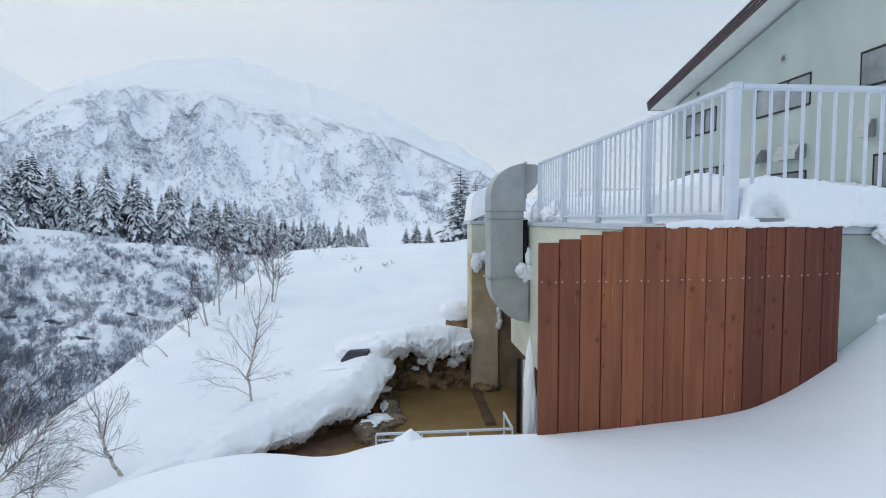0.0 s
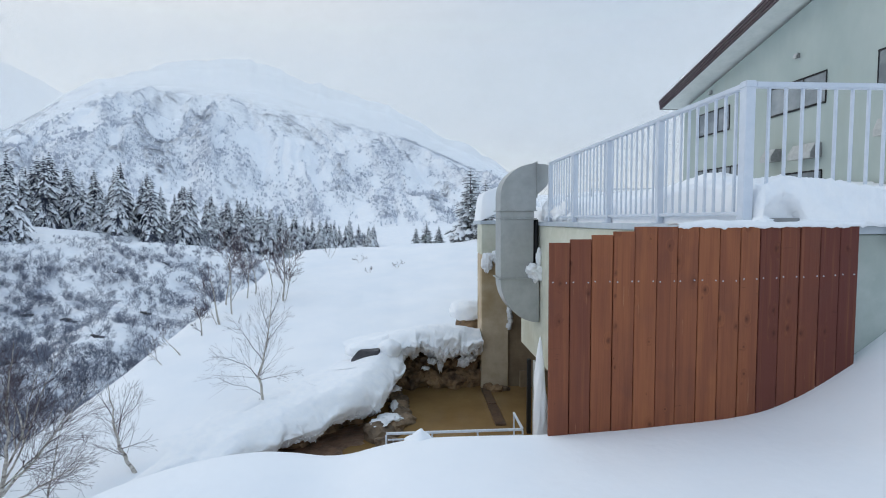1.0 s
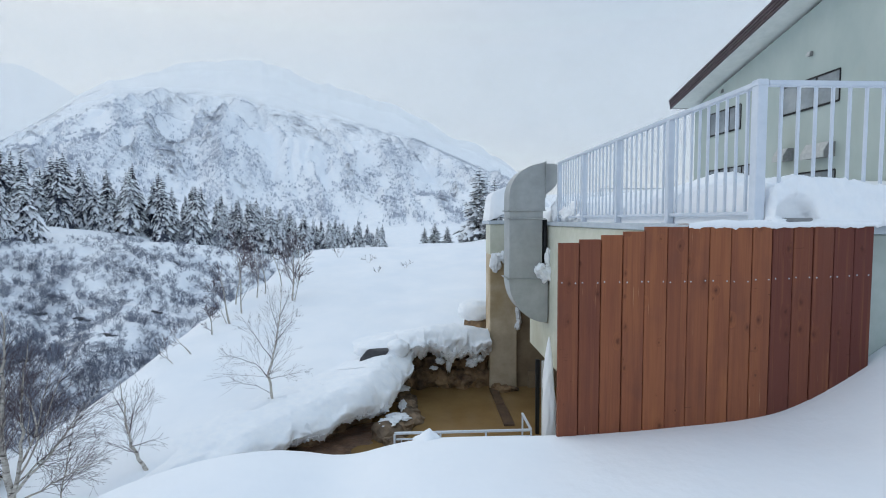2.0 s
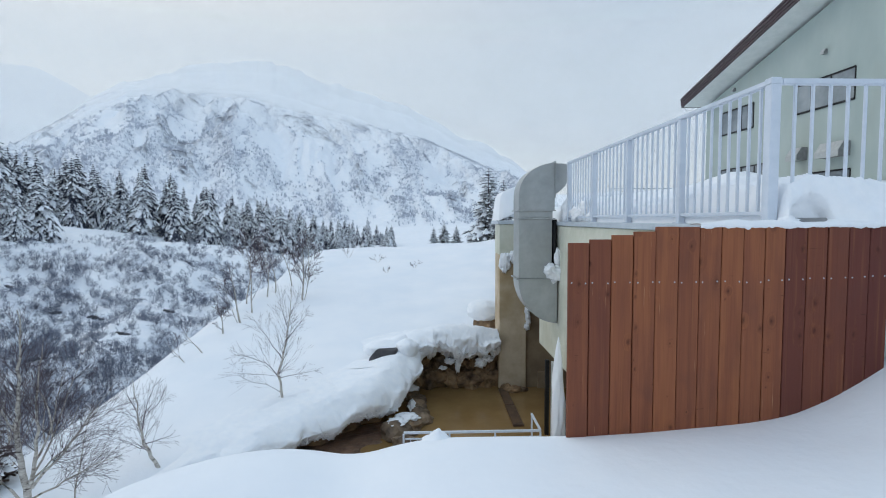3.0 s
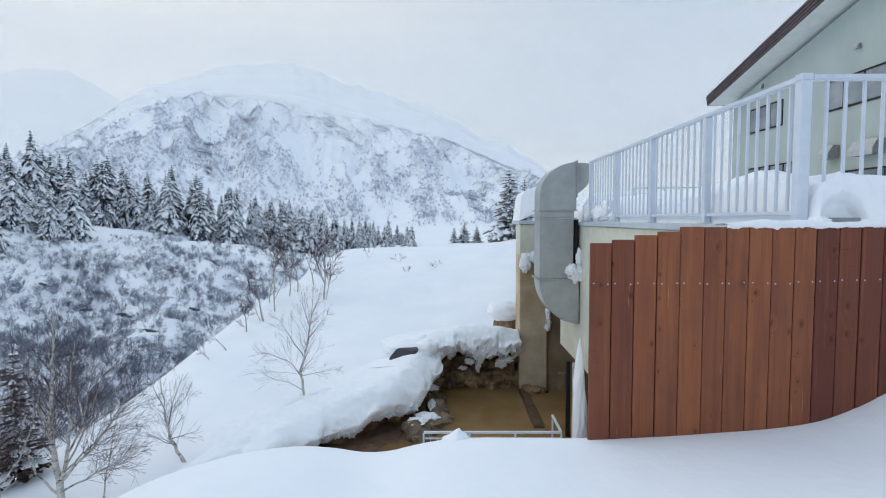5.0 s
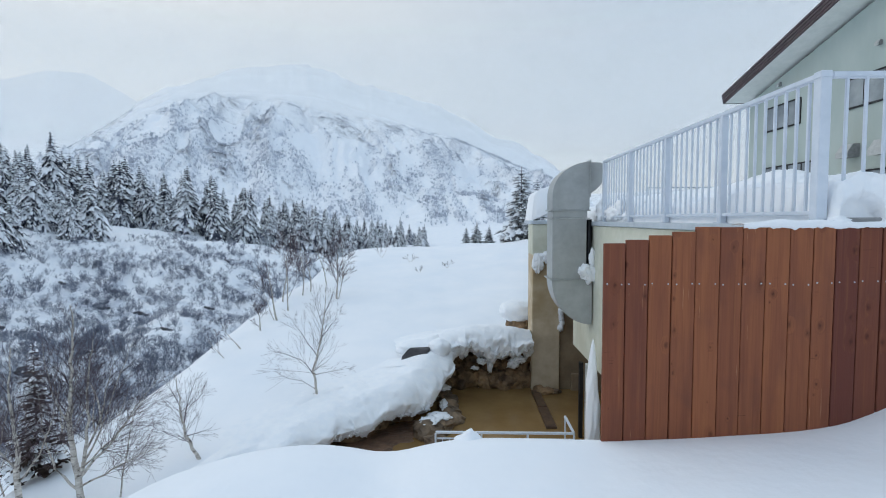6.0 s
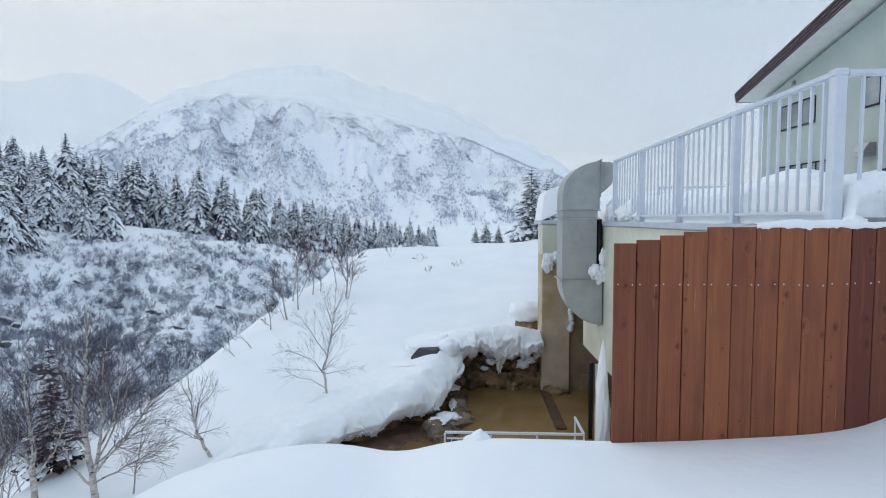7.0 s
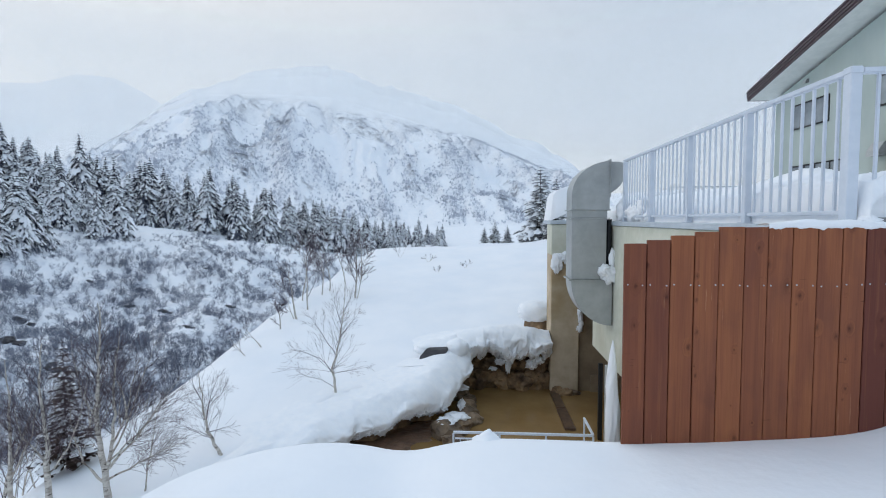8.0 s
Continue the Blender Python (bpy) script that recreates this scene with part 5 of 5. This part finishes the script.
shaped_birch(-5.40, 6.97, 21, "many-stemmed leafless birch with pale trunk",
             [(0.060, 0.0, [(0, -0.2), (-0.06, 0.45), (-0.12, 0.8), (-0.15, 1.28), (-0.1, 1.7), (-0.07, 2.1), (-0.04, 2.5), (-0.02, 2.9)]),
              (0.034, 0.1, [(-0.02, 0.4), (0.06, 0.8), (0.09, 1.25), (0.08, 1.6), (0.14, 2.1), (0.2, 2.5)]), (0.028, -0.15, [(0.0, 0.45), (0.24, 0.7), (0.53, 0.98), (0.78, 1.32), (1.05, 1.7)]),
              (0.020, 0.15, [(0.0, 0.3), (0.42, 0.52), (0.8, 0.72), (1.2, 0.85)]), (0.024, 0.1, [(-0.03, 0.2), (-0.4, 0.52), (-0.52, 0.8), (-0.62, 1.1), (-0.66, 1.6)]),
              (0.022, -0.1, [(0.06, 0.8), (0.3, 1.2), (0.45, 1.7), (0.6, 2.15)]), (0.020, 0.2, [(-0.14, 1.1), (-0.4, 1.5), (-0.55, 2.0), (-0.62, 2.4)]),
              (0.018, -0.2, [(0.0, 0.55), (0.5, 1.0), (0.95, 1.5), (1.3, 2.0)]), (0.018, 0.2, [(0.02, 0.6), (0.35, 1.3), (0.55, 1.9), (0.72, 2.4)])], (11, 5, 2), 0.0014)
shaped_birch(-6.05, 6.64, 31, "leafless birch with pale trunk on the slope edge",
             [(0.052, 0.0, [(0, -0.2), (-0.01, 0.6), (0.03, 1.0), (-0.03, 1.45), (-0.05, 1.9), (0.02, 2.4)]), (0.022, 0.1, [(0.0, 0.5), (0.3, 0.9), (0.5, 1.4), (0.6, 1.9)]),
              (0.020, -0.1, [(0.0, 0.7), (-0.3, 1.1), (-0.42, 1.7)])], (11, 5, 2), 0.0014)
shaped_birch(-6.60, 6.60, 41, "leafless birch with pale trunk on the slope edge",
             [(0.045, 0.0, [(0, -0.2), (0.05, 0.7), (0.08, 1.4), (0.05, 2.2)]), (0.022, 0.1, [(0.02, 0.5), (0.35, 1.1), (0.5, 1.8)])], (11, 5, 2), 0.0014)
shaped_birch(-5.08, 7.25, 51, "thin leafless birch sapling", [(0.020, 0.0, [(0, -0.1), (0.08, 0.3), (0.16, 0.72), (0.25, 1.1), (0.33, 1.5)]), (0.010, 0.1, [(0.1, 0.4), (0.4, 0.75), (0.6, 1.15)])], (9, 4, 2), 0.0012)
for k, (x, y, h) in enumerate([(-7.6, 9.0, 2.1), (-8.4, 10.4, 2.2), (-9.2, 9.4, 2.8), (-8.0, 7.8, 2.3), (-8.8, 8.4, 2.6), (-7.5, 10.2, 1.5), (-9.6, 11.6, 2.6), (-7.7, 8.3, 1.9)]):
    birch(x, y, 60 + k, [(h, 0.15, 0.0, 0.028, 0.0), (h * 0.85, 0.4, 0.1, 0.02, 0.1), (h * 0.8, -0.3, 0.1, 0.02, -0.1)], "purplish leafless birch below the slope's edge", 0.0014, (20, 46), (5, 4, 2),
          up=0.15, group="birches below the slope")
birch(-5.86, 13.44, 81, [(0.9, -0.5, 0.0, 0.022, 0.0)], "tiny leaning birch sapling in the snow", 0.0035, (25, 55), (6, 4, 2), group="saplings")
birch(-5.98, 12.78, 82, [(0.95, -0.9, 0.0, 0.016, 0.0)], "tiny leaning birch sapling in the snow", 0.0035, (25, 55), (6, 3, 2), group="saplings")
birch(-5.94, 16.29, 83, [(1.8, -0.12, 0.0, 0.04, 0.0), (1.4, -0.45, 0.0, 0.016, -0.05)], "small birch at the crest of the slope", 0.0042, (25, 50), (8, 5, 3), group="crest birches")
birch(-6.05, 17.6, 84, [(2.4, 0.05, 0.0, 0.032, 0.0)], "small birch at the crest of the slope", 0.0042, (25, 50), (9, 5, 3), group="crest birches")
birch(-4.71, 19.2, 85, [(2.2, -0.1, 0.0, 0.045, 0.0), (1.6, 0.5, 0.0, 0.02, 0.05)], "small birch at the crest of the slope", 0.005, (25, 50), (10, 6, 3), group="crest birches")
for k, (x, y, h) in enumerate([(-6.1, 20.4, 2.3), (-6.2, 19.7, 2.1), (-5.7, 21.5, 2.4), (-5.2, 22.4, 2.0), (-6.6, 18.6, 2.4), (-6.02, 15.0, 0.9)]):
    birch(x, y, 90 + k, [(h, 0.1 - 0.06 * (k % 4), 0.0, 0.03, 0.0)], "small birch at the crest of the slope", 0.005, (25, 50), (9, 5, 3), group="crest birches")
for k, (x, y, h) in enumerate([(-0.6, 25.2, 0.45), (-2.6, 26.8, 0.6), (-1.9, 24.0, 0.4), (-4.4, 28.5, 0.9)]):
    birch(x, y, 120 + k, [(h, 0.6, 0.0, 0.012, 0.0), (h * 0.8, -0.7, 0.0, 0.010, 0.0)], "bush tip poking through the snowfield", 0.005, (25, 55), (4, 3, 2), sink=0.05, group="bush tips")


# ---- snow-laden conifers ----
def conifer_meshes(seed, height, radius, load, needle, whorls=30, per=12, sag=1.35, wide=0.8):
    """Trunk, drooping boughs and the snow that lies on them."""
    rng = random.Random(seed)
    trunk = finish("trunk", rod_bm((0, 0, -1.0), (0, 0, height * 0.97), height * 0.014, 7, height * 0.002), TWIG)
    gv, gf, sv, sf = [], [], [], []

    def blade(V, F, root, d, side, ln, wd, droop, lift, puff):
        base, n = len(V), 4
        for k in range(n):
            q = k / (n - 1)
            c = root + d * (ln * q) + Vector((0, 0, -droop * ln * q * q + lift))
            w = wd * (0.45 + 0.9 * q) * (1.0 if k < n - 1 else 0.25) * rng.uniform(0.75, 1.25)
            V.extend([c - side * w + Vector((0, 0, -0.22 * w)), c + Vector((0, 0, puff * w)), c + side * w + Vector((0, 0, -0.22 * w))])
        for k in range(n - 1):
            for j in (0, 1):
                i = base + 3 * k + j
                F.append((i, i + 1, i + 4, i + 3))

    for k in range(whorls):
        q = (k + 0.3) / whorls
        reach = radius * (1 - q) ** 0.72 * rng.uniform(0.7, 1.15) + 0.02 * height * (1 - q)
        m = max(4, int(per * (1 - 0.45 * q)))
        for j in range(m):
            z = height * (0.05 + 0.93 * q) + rng.uniform(-0.035, 0.035) * height * (1 - q)
            a = 2 * math.pi * (j + rng.uniform(-0.4, 0.4)) / m + k * 1.7
            d = Vector((math.cos(a), math.sin(a), 0))
            s = Vector((-d.y, d.x, 0))
            ln = reach * rng.uniform(0.5, 1.15) * (1 + 0.35 * noise.noise((d.x * 1.3 + seed, d.y * 1.3, q * 5)))
            patch = noise.noise((d.x * 1.6 - seed, d.y * 1.6, q * 7))
            here = load * (1.15 - 0.65 * q) * (0.9 + 1.7 * patch)           # the snow hangs on in patches
            wd, droop = wide * (0.11 * reach + 0.010 * height) * rng.uniform(0.7, 1.3), sag * rng.uniform(0.25, 1.1) * (1.1 - 0.6 * q)
            root = Vector((0, 0, z))
            blade(gv, gf, root, d, s, ln, wd * 0.5, droop, 0, 0.25)
            for q1 in (0.28, 0.5, 0.7, 0.86):
                for side in (-1, 1):
                    q2 = q1 + rng.uniform(-0.08, 0.08)
                    d2 = (d + s * side * rng.uniform(0.5, 1.1)).normalized()
                    r2 = root + d * ln * q2 + Vector((0, 0, -droop * ln * q2 * q2))
                    l2 = ln * rng.uniform(0.3, 0.5) * (1.1 - 0.6 * q2)
                    blade(gv, gf, r2, d2, Vector((-d2.y, d2.x, 0)), l2, wd * 0.42, droop * rng.uniform(0.6, 1.8), 0, 0.2)
                    if rng.random() < 0.5 * here:
                        blade(sv, sf, r2 + d2 * l2 * 0.15, d2, Vector((-d2.y, d2.x, 0)), l2 * rng.uniform(0.6, 1.0), wd * rng.uniform(0.35, 0.75), droop * 1.3, 0.008 * height, 0.9)
            if rng.random() < 0.6 * here:
                q0 = rng.uniform(0.1, 0.45)
                blade(sv, sf, root + d * ln * q0 + Vector((0, 0, -droop * ln * q0 * q0)), d, s, ln * rng.uniform(0.35, 0.75), wd * rng.uniform(0.8, 1.7), droop * 1.3, 0.012 * height, 0.8)
    return trunk, mesh_from("foliage", gv, gf, needle), mesh_from("snow_load", sv, sf, SNOW)


def conifer(meshes, x, y, scale, spin, label, group, name="conifer"):
    t = thing(name, label, "tree", (x, y, ground_at(x, y)), group)
    t.rotation_euler, t.scale = (0, 0, spin), (scale, scale, scale)
    for nm, me in zip(("trunk", "foliage", "snow_load"), meshes):
        ob = part(nm, me, None, t)
        if nm != "trunk":
            tagged(ob, kind="stuff")
    return t


KINDS = [conifer_meshes(200 + k, 10.0, (2.0, 2.5, 2.9, 1.8, 2.7, 2.3)[k], (1.5, 2.6, 4.5, 2.0, 3.6, 1.1)[k], NEEDLE) for k in range(6)]
FOREST = "snow-laden firs on the far slope"
rng = random.Random(77)
placed = []


def try_tree(az, r, size, gap, kinds=(0, 1, 2, 3, 4, 5)):
    x, y = r * math.sin(radians(az)), r * math.cos(radians(az))
    if any((x - px) ** 2 + (y - py) ** 2 < gap * gap for px, py in placed):
        return
    placed.append((x, y))
    k = rng.choice(kinds)
    conifer(KINDS[k], x, y, size, rng.uniform(0, 6.28), ("dark fir lightly dusted with snow", "fir heavily laden with snow", "fir nearly buried in snow",
                                                        "fir laden with snow", "fir heavily laden with snow", "dark fir lightly dusted with snow")[k], FOREST)


# the front row, then the trees behind it, then the nearer stand to the west
for k in range(80):
    az = -42 + 38.5 * rng.random()
    az += 0.8 * math.sin(az * 2.3)                   # they stand in clumps
    r0 = float(np.interp(az, (-60, -36, -31, -24, -12, -4), (140, 160, 152, 152, 152, 160)))
    size = float(np.interp(az, (-60, -36, -24, -14, -4), (1.75, 1.7, 1.5, 1.1, 0.62)))
    try_tree(az, r0 + rng.uniform(0, 10), size * rng.choice((0.5, 0.7, 0.85, 1.0, 1.05, 1.2)) * rng.uniform(0.9, 1.1), 1.5)
for k in range(150):
    az = -53 + 48 * (k / 150) ** 1.25 + rng.uniform(-0.7, 0.7)
    size = float(np.interp(az, (-60, -30, -14, -4), (1.8, 1.6, 1.1, 0.6)))
    try_tree(az, rng.uniform(164, 215), size * rng.choice((0.6, 0.8, 1.0, 1.1, 1.2)) * rng.uniform(0.9, 1.1), 2.0, (0, 0, 1, 3, 3, 5))
for k in range(44):
    az = rng.uniform(-54, -36)
    low = 108 if az < -42 else 122
    try_tree(az, rng.uniform(low, 165), rng.uniform(0.6, 1.55), 2.6, (1, 2, 2, 4, 4))
for k, (az, r, size) in enumerate([(7.0, 38.5, 0.58), (8.7, 38.0, 0.46), (2.0, 39, 0.19), (0.8, 39, 0.14), (3.4, 39.5, 0.16)]):
    conifer(conifer_meshes(300 + k, 10.0, 3.3, 0.9, HAZED_FIR, 24, 10, 0.35, 0.9), r * math.sin(radians(az)), r * math.cos(radians(az)), size, k, "spare dark fir behind the snow crest", "firs behind the crest")
conifer(conifer_meshes(320, 2.25, 0.42, 0.5, RED_NEEDLE, 20, 12, 0.2, 0.9), -6.80, 7.85, 1.0, 0.4, "small brownish-green spruce below the slope's edge", "", "spruce")


# ---- scrub that nobody could count ----
def bush_arrays(seed, n_main=7, thin=0.03, height=3.0):
    rng = random.Random(seed)
    w = Wood(3)
    for k in range(n_main):
        lean = Vector((rng.gauss(0, 0.45), rng.gauss(0, 0.45), 1.0))
        grow(rng, w, w, Vector((0, 0, -0.3)), lean, height * rng.uniform(0.6, 1.0), thin * 1.8, 1, (25, 60), thin, 0.3, (0, 5, 3))
    V = np.array([tuple(v) for v in w.v])
    F = np.array(w.f)
    return V, F


def scatter(name, kinds, places, material, label, category):
    vs, fs, n = [], [], 0
    for (x, y, z, s, a, k) in places:
        V, F = kinds[k]
        c, q = math.cos(a), math.sin(a)
        W = np.stack([V[:, 0] * c - V[:, 1] * q, V[:, 0] * q + V[:, 1] * c, V[:, 2]], -1) * s + (x, y, z)
        vs.append(W)
        fs.append(F + n)
        n += len(V)
    V, F = np.concatenate(vs), np.concatenate(fs)
    me = bpy.data.meshes.new(name)
    k = F.shape[1]
    me.vertices.add(len(V))
    me.vertices.foreach_set("co", V.reshape(-1).astype(np.float32))
    me.loops.add(F.size)
    me.loops.foreach_set("vertex_index", F.reshape(-1).astype(np.int32))
    me.polygons.add(len(F))
    me.polygons.foreach_set("loop_start", np.arange(0, F.size, k, dtype=np.int32))
    me.materials.append(material)
    me.update(calc_edges=True)
    return tagged(new(name, me), label, category, "", "stuff")


def polar_places(seed, count, az, r, size, kinds, keep):
    g = np.random.RandomState(seed)
    a, d = np.radians(g.uniform(*az, count)), g.uniform(*r, count)
    x, y = d * np.sin(a), d * np.cos(a)
    ok = keep(x, y, g.uniform(0, 1, count))
    x, y = x[ok], y[ok]
    z = ground_z(x, y)
    return [(x[i], y[i], z[i], g.uniform(*size), g.uniform(0, 6.28), g.randint(kinds)) for i in range(len(x))]


BUSHES = [bush_arrays(400 + k, 5 + k % 3, 0.016, 2.6) for k in range(6)]
slope_bushes = polar_places(5, 8500, (-56, -3), (56, 140), (0.2, 0.8), 6, lambda x, y, u: u < (0.4 + 0.6 * smooth(-0.25, 0.45, fbm(x / 8, y / 8, 51, 3))) * (1 - 0.8 * smooth(118, 136, np.hypot(x, y))))
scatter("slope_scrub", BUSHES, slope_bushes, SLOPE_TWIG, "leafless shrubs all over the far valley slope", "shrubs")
forest_bushes = polar_places(6, 60, (-45, -5), (150, 200), (1.0, 2.2), 6, lambda x, y, u: u < 0.8)
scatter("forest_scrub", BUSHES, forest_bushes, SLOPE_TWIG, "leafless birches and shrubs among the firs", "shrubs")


def tuft_arrays(seed):
    """A far bare tree: a few upright twigs, fanned out."""
    rng = random.Random(seed)
    V, F = [], []
    for k in range(7):
        a, t = rng.uniform(0, 6.28), rng.uniform(0.1, 0.9)
        d = Vector((math.cos(a) * t, math.sin(a) * t, 1.0)).normalized() * rng.uniform(0.6, 1.0)
        s = Vector((-math.sin(a), math.cos(a), 0)) * 0.05
        base = Vector((rng.uniform(-0.25, 0.25), rng.uniform(-0.25, 0.25), 0))
        V += [base - s, base + s, base + d + s * 0.6, base + d - s * 0.6]
        F.append([len(V) - 4, len(V) - 3, len(V) - 2, len(V) - 1])
    return np.array([tuple(v) for v in V]), np.array(F)


TUFTS = [tuft_arrays(500 + k) for k in range(8)]


def on_mountain(x, y, u):
    return u < 0.85 * woods(x, y) * np.hypot(x, y) / 900


scatter("mountain_scrub", TUFTS, polar_places(7, 170000, (-50, 15), (300, 1080), (1.2, 2.9), 8, on_mountain), HAZED_SCRUB, "birch scrub on the mountain face, paled for distance haze", "woods")

# dark rocks on the far slope
for k, (az, r, s) in enumerate([(-41.5, 76, 1.5), (-37.5, 80, 0.9), (-33, 95, 0.8), (-36, 100, 0.9), (-35, 106, 0.8), (-29, 112, 0.8), (-31, 84, 0.7), (-45, 84, 1.4), (-25, 120, 0.8), (-44, 92, 1.1), (-27, 96, 0.7), (-39, 112, 0.8)]):
    x, y = r * math.sin(radians(az)), r * math.cos(radians(az))
    for j in range(3):
        xx, yy = x + s * 0.9 * (j - 1), y - 0.3 * s * (j % 2)
        rock("boulder", (xx, yy, ground_at(xx, yy) - 0.12 * s + 0.15 * s * (j % 2)), (s * (0.75 - 0.12 * j), s * 0.5, s * (0.30 + 0.10 * (j % 2))), 600 + 5 * k + j, OUTCROP,
             "dark rock outcrop on the snowy far slope", "rocks on the far slope", 40 * (k % 5) - 30)
